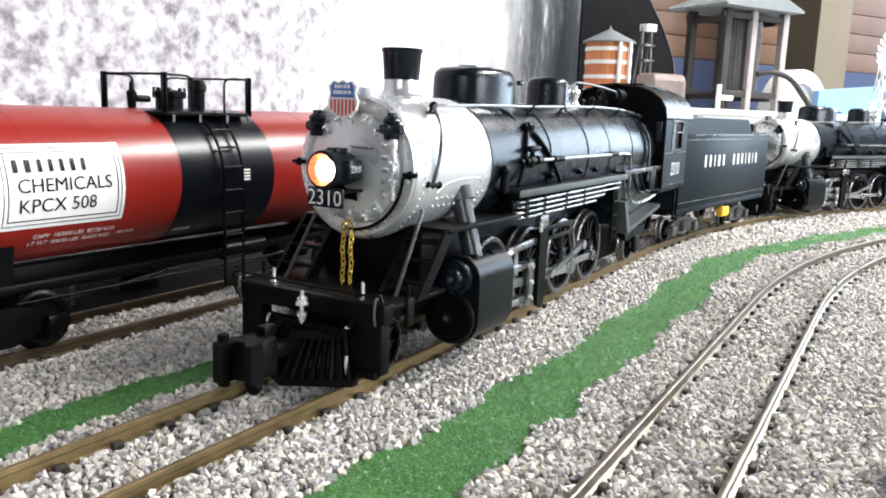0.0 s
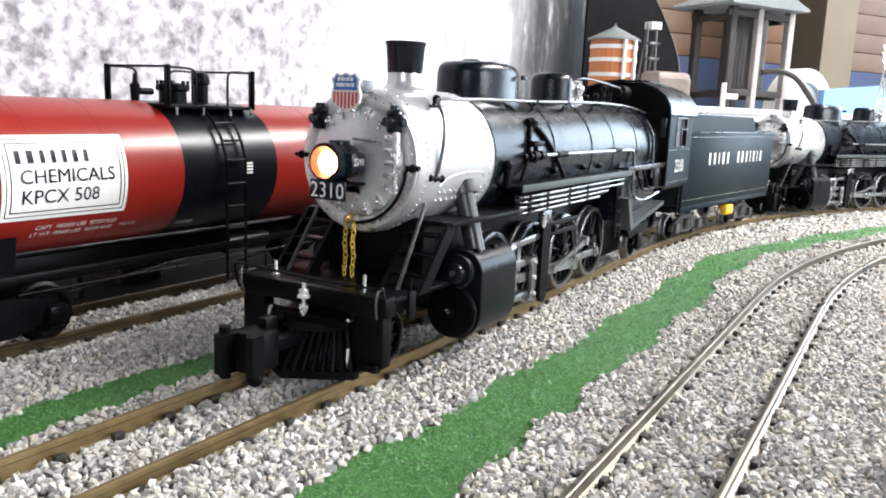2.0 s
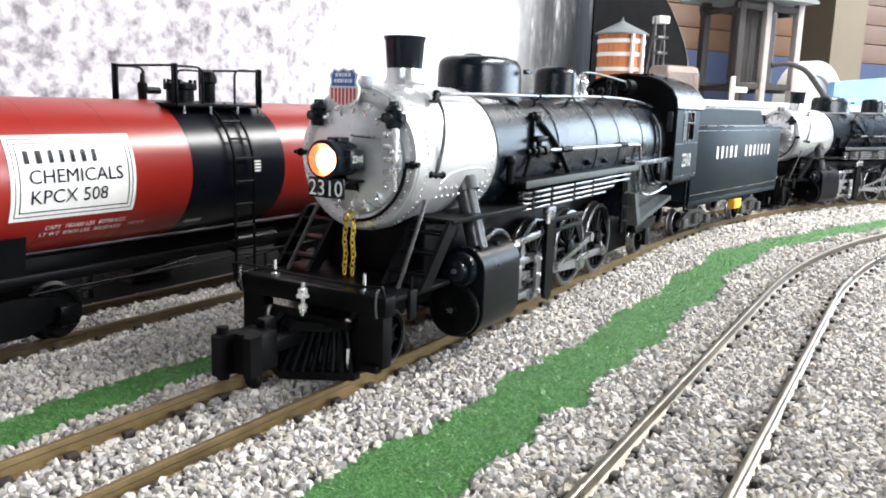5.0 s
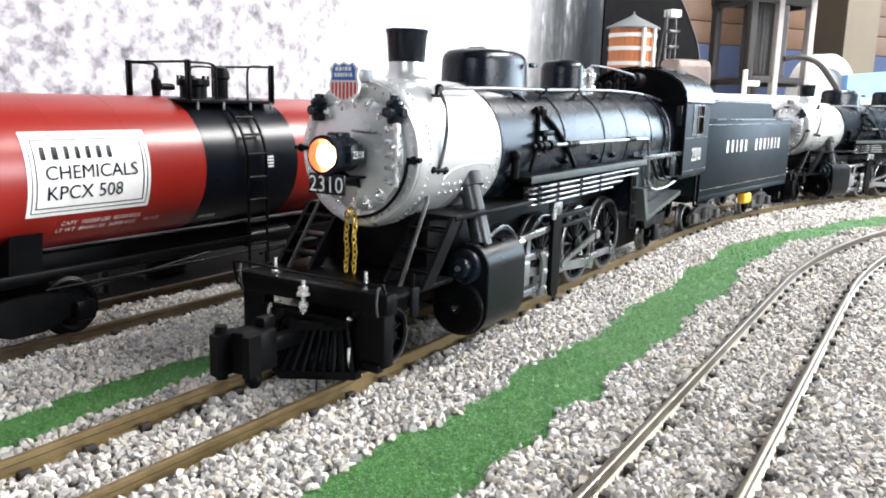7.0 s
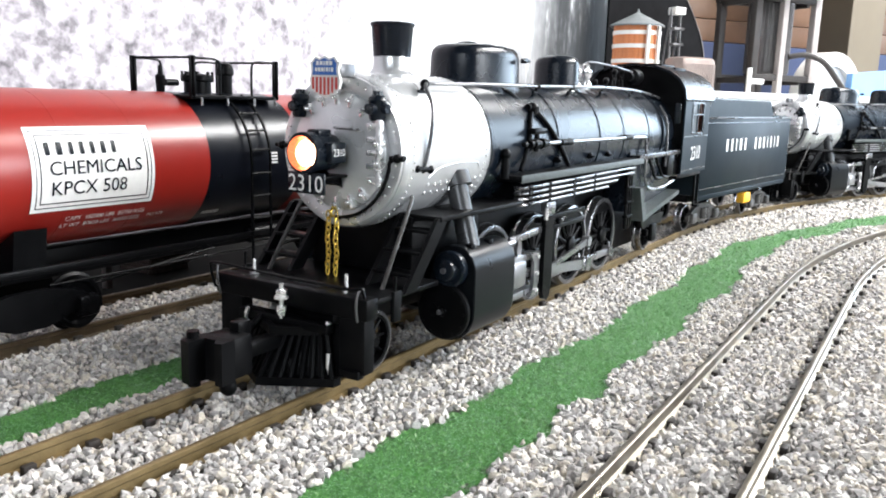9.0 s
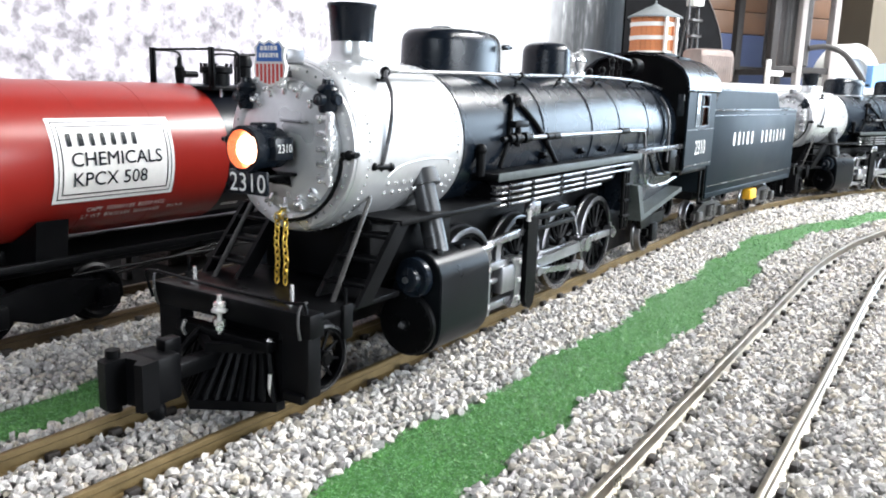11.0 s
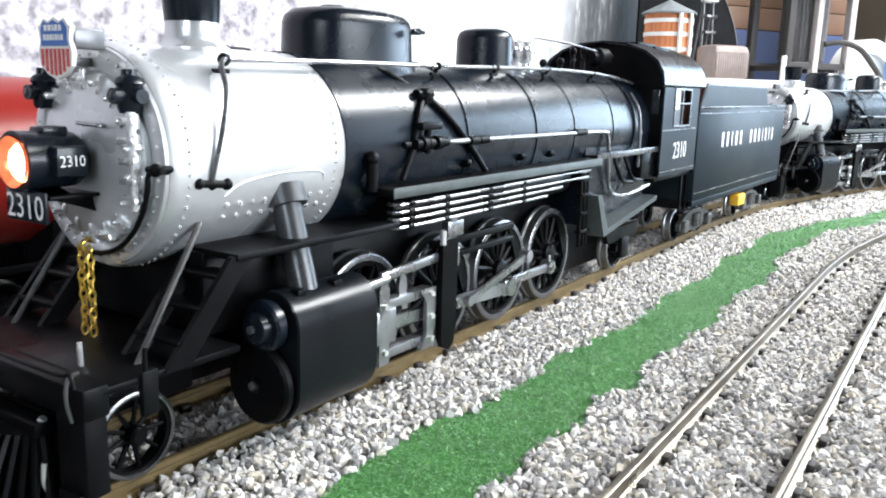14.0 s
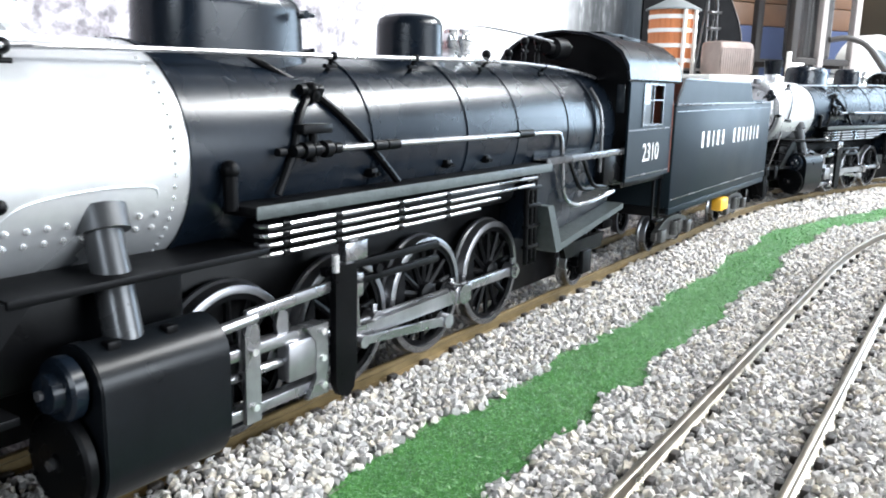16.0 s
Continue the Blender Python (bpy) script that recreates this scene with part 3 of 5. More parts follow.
        # running boards
        part("running_board", box(B(), -352, -129, sgn * 34, sgn * 51, 87.8, 91.6, 0.7), MATT, e)
        part("running_board", box(B(), -476, -352, sgn * 36, sgn * 47.5, 90.6, 93.2, 0.5), MATT, e)
        part("board_edge", box(B(), -476, -352, sgn * 47.5, sgn * 48.3, 90.2, 94.2, 0.2), DARKSTEEL, e)
        part("board_edge", box(B(), -352, -129, sgn * 51.0, sgn * 51.6, 87.4, 92.0, 0.2), TREAD, e)
        part("cylinder_deck", box(B(), -136, -44, sgn * 20, sgn * 50, 74.2, 76.8, 0.5), MATT, e, "black chequered deck over the cylinder")
        bm = B()
        for y in (25.5, 48):
            prism(bm, [(-52, 76), (-42, 76), (-14, 43), (-24, 43)], "y", sgn * (y - 1.2), sgn * (y + 1.2))
        for k in range(3):
            f = (k + 0.6) / 3.4
            x, z = -47 + 29 * f, 75 - 32 * f
            box(bm, x - 5, x + 5, sgn * 25, sgn * 48, z - 0.8, z + 0.8, 0.3)
        pieces("front_step", bm, MATT, e)
        for k, (x1, z) in enumerate(((-330, 84.0), (-327, 80.6), (-292, 77.2), (-274, 73.8))):
            bm = tube(B(), smooth_path([(-135, sgn * 44, z), (-136, sgn * 48.6, z), (-156, sgn * 49.6, z), (x1 + 6, sgn * 49.6, z + (1.2 if k == 0 else 0.5)), (x1, sgn * 48, z)], 3), 0.85)
            # darker steel for the far side's pipes
            pipe = part("cooling_pipe", bm, STEEL if sgn > 0 else DARKSTEEL, e, "cooling pipe, bright steel on the open side, dark on the far side")
            bm = B()
            for x in (-144, -172, -212, -248):
                if x > x1 + 12:
                    rod(bm, (x - 1.6, sgn * 49.6, z + 0.15), (x + 1.6, sgn * 49.6, z + 0.15), 1.4, seg=10)
            pieces("pipe_clip", bm, MATT, pipe)
        part("steam_pipe", rod(rod(B(), (-82, sgn * 34, 93), (-80, sgn * 46, 56), 5.8, seg=24), (-82.2, sgn * 33, 95), (-81.6, sgn * 36, 88), 8.2, seg=24), GREYPIPE, e, "grey slanting steam pipe")
        part("smokebox_pad", tube(B(), smooth_path([(-100, sgn * 37.5, 97), (-97, sgn * 38.8, 100.8), (-78, sgn * 39.0, 101.6), (-58, sgn * 38.6, 99.5), (-50, sgn * 37.2, 95)], 5), 0.5), SILVER, e)
        part("deck_brace", tube(B(), [(-42, sgn * 33, 86), (-40, sgn * 34.5, 84.5), (-12, sgn * 37, 43.5)], 1.15), WORNROD, e, "worn black front brace")
        # cylinder block
        hull = [(43 + 16 * math.cos(a), 24.5 + 16.5 * math.sin(a)) for a in np.linspace(-math.pi, 0, 17)] + [(46.5 + 12.5 * math.cos(a), 46.5 + 12.5 * math.sin(a)) for a in np.linspace(0, math.pi, 15)]
        cyl = part("cylinder_block", prism(B(), [(sgn * y, z) for y, z in hull], "x", -109, -63), SATIN, e, "black cylinder and valve chest")
        lathe_b = lathe(B(), [(-61, 15.6), (-58.6, 15.6), (-57.6, 14.6), (-57.4, 3), (-56.6, 2.6), (-56.6, 0)], (0, sgn * 43, 24.5), "x", 40)
        part("cylinder_head", lathe_b, MATT, cyl)
        part("valve_head", lathe(B(), [(-61, 9.6), (-57.6, 9.6), (-56.6, 8.6), (-56.4, 6.2), (-53.4, 5.6), (-52.8, 4.4), (-52.8, 0)], (0, sgn * 46.5, 47.6), "x", 32), BLACK, cyl)
        part("cover_nut", rod(rod(B(), (-53, sgn * 46.5, 47.6), (-51.4, sgn * 46.5, 47.6), 1.6, seg=6), (-57, sgn * 43, 24.5), (-55, sgn * 43, 24.5), 1.8, seg=6), STEEL, cyl, "bright cover nut")
        bm = B()
        for k in range(12):
            a = 2 * math.pi * k / 12
            rod(bm, (-58, sgn * 43 + 13.4 * math.cos(a), 24.5 + 13.4 * math.sin(a)), (-57, sgn * 43 + 13.4 * math.cos(a), 24.5 + 13.4 * math.sin(a)), 0.8, seg=6)
        tagged(part("cover_bolt", bm, MATT, cyl), kind="stuff")
        part("cylinder_band", prism(B(), [(sgn * y, z) for y, z in [(43 + 16.5 * math.cos(a), 24.5 + 17 * math.sin(a)) for a in np.linspace(-math.pi, 0, 17)] + [(46.5 + 13 * math.cos(a), 46.5 + 13 * math.sin(a)) for a in np.linspace(0, math.pi, 15)]], "x", -67, -63.5), SATIN, cyl)
        bm = B()
        for x in (-72, -92):
            box(bm, x - 2.2, x + 2.2, sgn * 49, sgn * 53, 55.4, 59.6, 0.5)
        pieces("drain_lug", bm, MATT, cyl)
        # guides, hanger, valve gear
        bm = B()
        bars_y(bm, -170, -109, sgn * 38, sgn * 44, 36.2, 40.6)
        bars_y(bm, -170, -109, sgn * 38, sgn * 44, 13.4, 17.6)
        prism(bm, [(-128, 49), (-133, 49), (-134, 46), (-134, 12), (-127, 12), (-127, 46)], "y", sgn * 44, sgn * 46)
        prism(bm, [(-158, 41), (-170, 41), (-170, 11.5), (-158, 11.5), (-160, 14), (-163, 19), (-163, 34), (-160, 38)], "y", sgn * 44, sgn * 46.2)
        pieces("crosshead_guide", bm, STEEL, e, "bright steel crosshead guides")
        bm = B()
        for x, z in ((-130.5, 18), (-130.5, 39), (-166.5, 27), (-166.5, 16), (-166.5, 38)):
            rod(bm, (x, sgn * 46, z), (x, sgn * 47.6, z), 1.5, seg=6)
        pieces("guide_bolt", bm, CHROME, e)
        hang = [(-172, 63), (-172, 14), (-174.5, 9), (-179, 7), (-183, 10), (-185, 18), (-185, 63)]
        part("guide_hanger", prism(B(), hang, "y", sgn * 45.4, sgn * 48.6), MATT, e)
        part("hanger_stud", rod(B(), (-172, sgn * 48.4, 61), (-172, sgn * 48.4, 68), 1.6, seg=10), CHROME, e)
        part("valve_rod", box(rod(B(), (-109, sgn * 46, 50), (-132, sgn * 46, 51.5), 2.0), -172, -128, sgn * 44, sgn * 46.6, 50.2, 54.8, 0.8, Matrix.Translation((-128, 0, 52)) @ Matrix.Rotation(radians(3), 4, "Y") @ Matrix.Translation((128, 0, -52))), STEEL, e)
        bm = B()
        prism(bm, [(-130, 50), (-126, 50), (-126, 33), (-128, 30), (-131, 33)], "y", sgn * 42, sgn * 43.8)
        prism(bm, [(-152, 48), (-148, 52), (-146, 44), (-149, 33), (-153, 33)], "y", sgn * 40, sgn * 42)
        pieces("combination_lever", bm, STEEL, e)
        bm = B()
        prism(bm, [(-193, 71), (-188, 71), (-186, 58), (-187, 40), (-191, 24), (-196, 24), (-194, 40), (-193, 58)], "y", sgn * 40, sgn * 42)
        box(bm, -198, -184, sgn * 39, sgn * 43.5, 62, 70, 0.7)
        box(bm, -196, -186, sgn * 39, sgn * 43, 46, 56, 0.7)
        rod(bm, (-193.5, sgn * 39, 27), (-193.5, sgn * 45.5, 27), 2.2)
        part("link", bm, STEEL, e, "bright steel valve link")
        bm = B()
        bars_y(bm, -252, -172, sgn * 40, sgn * 43, 58, 61.5)
        bars_y(bm, -252, -172, sgn * 40, sgn * 43, 51, 54)
        rod(bm, (-205, sgn * 42, 56), (-205, sgn * 44.4, 56), 2.2)
        pieces("gear_hanger", bm, MATT, e)
        SLIDE.append((part("crosshead", box(rod(B(), (0, sgn * 41, 0), (46, sgn * 41, 0), 1.9), -8, 8, sgn * 39, sgn * 46, -8, 8, 1.2), STEEL, e), "cross", 0))
        mr = B()
        prism(mr, [(0, -2.6), (0, 2.6), (-118, 3.4), (-118, -3.4)], "y", sgn * 40, sgn * 42.6)
        rod(mr, (-119, sgn * 33, 0), (-119, sgn * 44, 0), 5.2, seg=18)
        rod(mr, (0, sgn * 38.5, 0), (0, sgn * 45, 0), 3.4, seg=14)
        box(mr, -126, -112, sgn * 39.5, sgn * 43.2, -4.6, 4.6, 0.8)
        SLIDE.append((part("main_rod", mr, STEEL, e, "bright steel main rod"), "main", 0))
        sr = B()
        box(sr, DRIVERS[3] - 2, DRIVERS[0] + 2, sgn * 34, sgn * 36.8, -2.6, 2.6, 0.6)
        for x in DRIVERS:
            rod(sr, (x, sgn * 31, 0), (x, sgn * 38.2, 0), 4.4, seg=16)
            rod(sr, (x, sgn * 38, 0), (x, sgn * 39.6, 0), 2.2, seg=6)
            box(sr, x - 1.4, x + 1.4, sgn * 34.6, sgn * 36.4, 3, 7.4, 0.5)
        SLIDE.append((part("side_rod", sr, STEEL, e, "bright steel side rod"), "side", 0))
        er = B()
        prism(er, [(0, -1.6), (0, 1.6), (-64, 2.2), (-64, -2.2)], "y", sgn * 44.6, sgn * 46.4)
        rod(er, (0, sgn * 44, 0), (0, sgn * 47.4, 0), 2.8, seg=12)
        rod(er, (-64, sgn * 42, 0), (-64, sgn * 47.6, 0), 3.6, seg=12)
        SLIDE.append((part("eccentric_rod", er, STEEL, e), "ecc", 0))
        # footplate before the cab
        bm = B()
        prism(bm, [(-352, 67), (-366, 37.6), (-468, 53), (-468, 56.5), (-372, 43), (-359, 67)], "y", sgn * 35, sgn * 50)
        part("ashpan_board", bm, TREAD, e, "grey-green sloping ashpan board with a tread")
        bm = B()
        for x in (-340, -345.5, -350):
            rod(bm, (x, sgn * 43, 34), (x + 2, sgn * 43, 88), 1.5)
        for z in (44, 56, 68, 78):
            box(bm, -353, -338, sgn * 41, sgn * 45, z - 1, z + 1, 0.3)
        for x in (-395, -415, -440):
            tube(bm, smooth_path([(x, sgn * 41, 92), (x - 4, sgn * 44, 80), (x - 12, sgn * 45, 72), (x - 30, sgn * 45, 70)]), 1.4)
        box(bm, -470, -440, sgn * 38, sgn * 46, 70, 92, 1)
        pieces("backhead_pipe", bm, MATT, e)
        part("backhead_conduit", tube(B(), smooth_path([(-432, sgn * 36, 134), (-436, sgn * 42, 122), (-437, sgn * 44, 105), (-437, sgn * 44, 80)]), 1.3), DARKSTEEL, e)
        # cab side with a real window opening
        bm = B()
        x0, x1, w0, w1 = -557, -468, -535, -493
        for a, b, c, d in ((x0, x1, 70.5, 108.5), (x0, w0, 108.5, 138), (w1, x1, 108.5, 138), (x0, x1, 138, 142)):
            box(bm, a, b, sgn * 48.4, sgn * 50, c, d)
        side = part("cab_side", bm, TENDER, e)
        wf = B()
        for a, b, c, d in ((w0, w1, 137, 138.4), (w0, w1, 108.2, 109.6), (w0, w0 + 1.6, 108.5, 138), (w1 - 1.6, w1, 108.5, 138), (-513.6, -512.4, 109, 138), (w0, w1, 126, 127)):
            box(wf, a, b, sgn * 49, sgn * 50.6, c, d)
        fr = part("window_frame", wf, DARKSTEEL, side)
        part("window_glass", box(B(), -512.5, w1 - 1, sgn * 48.8, sgn * 49.2, 109, 137.5), CABGLASS, fr, "light pane catching the room light")
        part("cab_trim", box(box(B(), x0, x1, sgn * 50, sgn * 50.5, 105.5, 106.5), x0, x1, sgn * 50, sgn * 50.5, 73.5, 74.3), DARKSTEEL, side)
        if lit:
            part("cab_number", words("2310", 13.0, 33.0, lambda u, v, g=sgn: (-514 - g * u, g * 50.35, 89.5 + v)), WHITE, side, "white number on the cab side")
        # lead and trailing wheels
        spoked_wheel(e, -16, sgn, 15.8, 9, False)
        spoked_wheel(e, -440, sgn, 16.5, 10, False)
        for x in DRIVERS:
            spoked_wheel(e, x, sgn, RAD, 14, True)
        bm = B()
        prism(bm, [(-412, 24), (-468, 24), (-474, 34), (-406, 34)], "y", sgn * 31, sgn * 35)
        box(bm, -447, -433, sgn * 34, sgn * 38, 10, 26, 1)
        part("trailing_truck", bm, MATT, e)
        part("cab_step", box(box(box(B(), -556, -540, sgn * 44, sgn * 50, 33, 35, 0.4), -556, -554, sgn * 44, sgn * 46, 33, 71), -542, -540, sgn * 44, sgn * 46, 33, 71), MATT, e)
    # cab front, roof
    top = [(52, 140.5), (50.5, 150), (45, 159), (35, 166), (19, 171.4), (0, 173.2)]
    outer = top + [(-y, z) for y, z in top[-2::-1]]
    inner = [(y * 0.965, z - 1.6) for y, z in outer][::-1]
    part("cab_roof", prism(B(), outer + inner, "x", -567, -461), BLACK, e, "curved gloss black cab roof")
    part("cab_front", prism(B(), [(48.4, 70.5)] + [(y * 0.96, z - 1.8) for y, z in outer] + [(-48.4, 70.5)], "x", -471, -468.6), MATT, e)
    bm = B()
    for sgn in (1, -1):
        box(bm, -468.6, -467.8, sgn * 40, sgn * 46, 118, 137, 0.6)
    pieces("front_window", bm, GLASS_DARK, e)
    part("cab_floor", box(B(), -560, -470, -46, 46, 66, 71, 0.5), MATT, e)
    part("roof_hatch", box(box(B(), -545, -500, -14, 14, 172, 174.4, 0.6), -540, -505, 24, 27, 168, 171, 0.4), MATT, e)
    # pilot
    part("pilot_deck", box(B(), -46, 8, -48, 48, 41.5, 44.2, 0.6), MATT, e)
    part("pilot_beam", box(B(), 5, 14, -48, 48, 35, 45.4, 1.2), MATT, e, "black front buffer beam")
    part("uncoupling_bar", tube(B(), smooth_path([(15, -47, 38), (17.5, -47.5, 48), (18, -42, 51.5), (18, -2, 50.5), (18, 40, 50.5), (17, 47, 51), (17, 49, 47)]), 0.7), MATT, e)
    for sgn in (1, -1):
        part("corner_grab", tube(B(), smooth_path([(15, sgn * 43.5, 35), (16.5, sgn * 43.8, 42), (16, sgn * 44.4, 48.5), (13, sgn * 45.5, 50.5)]), 0.6), DARKSTEEL, e, "dull steel corner grab iron")
        part("corner_step", rod(box(B(), -11, -5, sgn * 47, sgn * 49.6, 31, 46, 0.8), (-7, sgn * 48.4, 44), (-7, sgn * 48.4, 53), 0.8), MATT, e)
        part("footboard_plate", box(box(B(), 5, 13, sgn * 31, sgn * 46, 9, 36, 1), 10, 15, sgn * 33, sgn * 44, 7, 11, 0.8), MATT, e)
    bm = B()
    for x, y, z, h in ((5, -30, 46, 7), (0, 25, 44, 8)):
        rod(bm, (x, y, z - 3), (x, y, z), 2.4, seg=6)
        rod(bm, (x, y, z), (x, y, z + h), 0.9, seg=8)
    pieces("flag_pin", bm, CHROME, e, "bright steel pins on the front deck")
    bm = B()
    rod(bm, (17.5, 0, 30), (17.5, 0, 47), 1.1, seg=10)
    for z, r, h in ((39.6, 3.5, 1.4), (41, 2.7, 2.8), (33.6, 2.5, 2.4), (31.6, 1.9, 1.4)):
        rod(bm, (17.5, 0, z), (17.5, 0, z + h), r, seg=6)
    part("coupler_bolt", bm, CHROME, e, "bright nut and bolt")
    bm = B()
    for k in range(15):
        f = (k - 7) / 7
        y0, y1 = f * 24, f * 29
        rod(bm, (16 - abs(f) * 3, y0, 27), (33 - abs(f) * 18, y1, 4.6), 1.5, 1.4, 6)
    pieces("pilot_slat", bm, MATT, e)
    for sgn in (1, -1):
        bm = B()
        near = [bm.verts.new(q) for q in ((14, 0, 26.4), (30, 0, 5), (11, sgn * 29, 5), (9, sgn * 24, 26.4))]
        back = [bm.verts.new((v.co.x - 2, v.co.y, v.co.z)) for v in near]
        bm.faces.new(near), bm.faces.new(back[::-1])
        for k in range(4):
            bm.faces.new((near[k], back[k], back[(k + 1) % 4], near[(k + 1) % 4]))
        bmesh.ops.recalc_face_normals(bm, faces=bm.faces)
        part("pilot_backing", bm, MATT, e)
    bm = B()
    prism(bm, [(35, 0), (16, 31), (11, 31), (29, 0), (11, -31), (16, -31)], "z", 1.6, 5.6)
    box(bm, 12, 18, -28, 28, 26.5, 31, 0.6)
    box(bm, 8, 10, -33, 33, 5, 30, 0.4)
    prism(bm, [(26, 0), (12, 24), (8, 24), (22, 0), (8, -24), (12, -24)], "z", 24, 28)
    part("pilot_frame", bm, MATT, e)
    bm = B()
    tube(bm, smooth_path([(13, 25, 27), (14.5, 25.6, 29.6), (14, 26.6, 31.6)]), 1.5)
    tube(bm, smooth_path([(14, 26.6, 7), (15.5, 26.8, 11), (15, 26.6, 17)]), 0.9)
    tube(bm, smooth_path([(18, -22, 26), (19.5, -21.4, 29), (19, -20.4, 32.5)]), 1.0)
    pieces("step_grip", bm, CHROME, e, "small bright curved grips on the pilot")
    bm = B()
    box(bm, 14, 46, -3.6, 3.6, 17, 24, 0.8)
    box(bm, 44, 56, -9, 8, 11.5, 30.5, 1.6)
    prism(bm, [(55, 8), (55, -9.5), (62, -12), (69, -10), (70, -4), (66, -4.5), (61, -4), (60, 2), (64, 5), (63, 8.5)], "z", 11, 30)
    rod(bm, (63, -9, 8), (63, -9, 33), 2.8, seg=14)
    box(bm, 40, 48, -3, 3, 28, 35, 0.8)
    part("coupler", bm, MATT, e, "oversized black knuckle coupler")
    bm = B()
    tube(bm, smooth_path([(16, -13, 30), (26, -14, 22), (38, -10, 12), (46, -6, 5)]), 1.9)
    ball(bm, (46.5, -6, 3.4), 4.6, 14, 10, (0.8, 1, 1))
    rod(bm, (46, -6, 3), (46, -6, 14), 3.0)
    part("air_hose", bm, MATT, e)
    return e


def tender():
    t = thing("tender", "dark slate-black tender with pale lettering bars and coal load", "model tender")
    body = part("tank", box(B(), -160, 160, -52, 52, 42, 123, 1.2), TENDER, t)
    pieces("letter_bar", letter_bars([.4, .4, .2, .45, .4, None, .4, .45, .4, .2, .35, .2, .4], 13.5, 198, lambda u, v: (-12 - u, 52.25, 93 + v), 0.75), WHITE, body, "row of white lettering bars")
    pieces("letter_bar", letter_bars([.4, .4, .2, .45, .4, None, .4, .45, .4, .2, .35, .2, .4], 13.5, 198, lambda u, v: (-12 + u, -52.25, 93 + v), 0.75), WHITE, body, "row of white lettering bars")
    for sgn in (1, -1):
        part("pin_stripe", box(box(box(B(), -158, 158, sgn * 52, sgn * 52.4, 117.4, 118.2), -158, 158, sgn * 52, sgn * 52.4, 48.4, 49.2), -160, 160, sgn * 51.8, sgn * 52.9, 122.2, 124, 0.3), DARKSTEEL, body)
        bm = prism(B(), [(150, 123), (136, 141), (130, 142), (-66, 142), (-72, 141), (-84, 126), (-90, 123)], "y", sgn * 47.5, sgn * 50)
        part("coal_board", bm, TENDER, t)
        part("board_rim", tube(B(), [(150, sgn * 49, 123.5), (136, sgn * 49, 141.5), (130, sgn * 49, 142.6), (-66, sgn * 49, 142.6), (-72, sgn * 49, 141.5), (-84, sgn * 49, 126), (-92, sgn * 49, 124)], 0.9), DARKSTEEL, t)
    for x in (-74, 128):
        part("bunker_end", box(B(), x, x + 2, -48, 48, 123, 140, 0.4), REDBROWN, t, "red-brown bunker end")
    part("front_sheet", prism(B(), [(-50, 71), (50, 71), (50, 123), (46, 140), (-46, 140), (-50, 123)], "x", 160.2, 162), REDBROWN, t, "red-brown front sheet")
    rng = random.Random(4)
    bm = B()
    for _ in range(420):
        x, y = rng.uniform(-70, 128), rng.uniform(-46, 46)
        z = 132 + 9 * (1 - (y / 46) ** 2) * (1 - abs((x - 30) / 110) ** 2) + rng.uniform(-1, 2)
        bmesh.ops.create_icosphere(bm, subdivisions=1, radius=rng.uniform(2.5, 5), matrix=Matrix.Translation((x, y, z)) @ Euler((rng.random() * 6, rng.random() * 6, 0)).to_matrix().to_4x4() @ Matrix.Diagonal((1, rng.uniform(.6, 1), rng.uniform(.5, .9), 1)))
    me = mesh_of("coal_load", bm, COAL)
    me.shade_flat()
    again("coal_load", me, t, Matrix())
    part("coal_floor", box(B(), -72, 130, -47, 47, 120, 131), COAL, t)
    bm = B()
    box(bm, -160, 160, -40, 40, 34, 42, 1)
    for x in (-150, -60, 60, 150):
        box(bm, x - 2, x + 2, -51, 51, 36, 42, 0.4)
    part("frame", bm, MATT, t)
    part("side_sill", box(box(B(), -158, 158, 49, 51.4, 36.5, 42, 0.5), -158, 158, -51.4, -49, 36.5, 42, 0.5), TENDER, t)
    part("rear_deck", box(B(), -158, -92, -46, 46, 123, 125.5, 0.5), TENDER, t)
    part("water_hatch", lathe(B(), [(125, 13), (131, 13), (132.5, 11), (133, 0)], (-125, 0, 0), "z", 24), BLACK, t)
    for tx in (98, -98):
        for sgn in (1, -1):
            bm = B()
            prism(bm, [(tx - 44, 17), (tx - 30, 24), (tx - 12, 28), (tx + 12, 28), (tx + 30, 24), (tx + 44, 17), (tx + 44, 11), (tx + 28, 12), (tx + 10, 8), (tx - 10, 8), (tx - 28, 12), (tx - 44, 11)], "y", sgn * 33, sgn * 37)
            for dx in (-34, 34):
                box(bm, tx + dx - 6, tx + dx + 6, sgn * 34, sgn * 41, 9, 20, 1.2)
            for dx in (-5, 5):
                lathe(bm, [(12, 4), (14, 4.4), (16, 3.8), (18, 4.4), (20, 3.8), (22, 4.4), (24, 4)], (tx + dx, sgn * 38, 0), "z", 12)
            part("truck_frame", bm, WORNROD, t)
            for dx in (-34, 34):
                spoked_wheel(t, tx + dx, sgn, 14.5, 8, False)
    part("yellow_block", box(B(), -16, 8, 43, 52.6, 22, 34, 1.6), YELLOW, t, "bright yellow plastic block")
    part("drawbar", box(B(), 158, 176, -5, 5, 22, 28, 0.8), MATT, t)
    part("rear_coupler", box(B(), -200, -158, -4, 4, 20, 26, 0.8), MATT, t)
    return t


# ---- tank car ----
TR, TZ = 44.0, 90.0


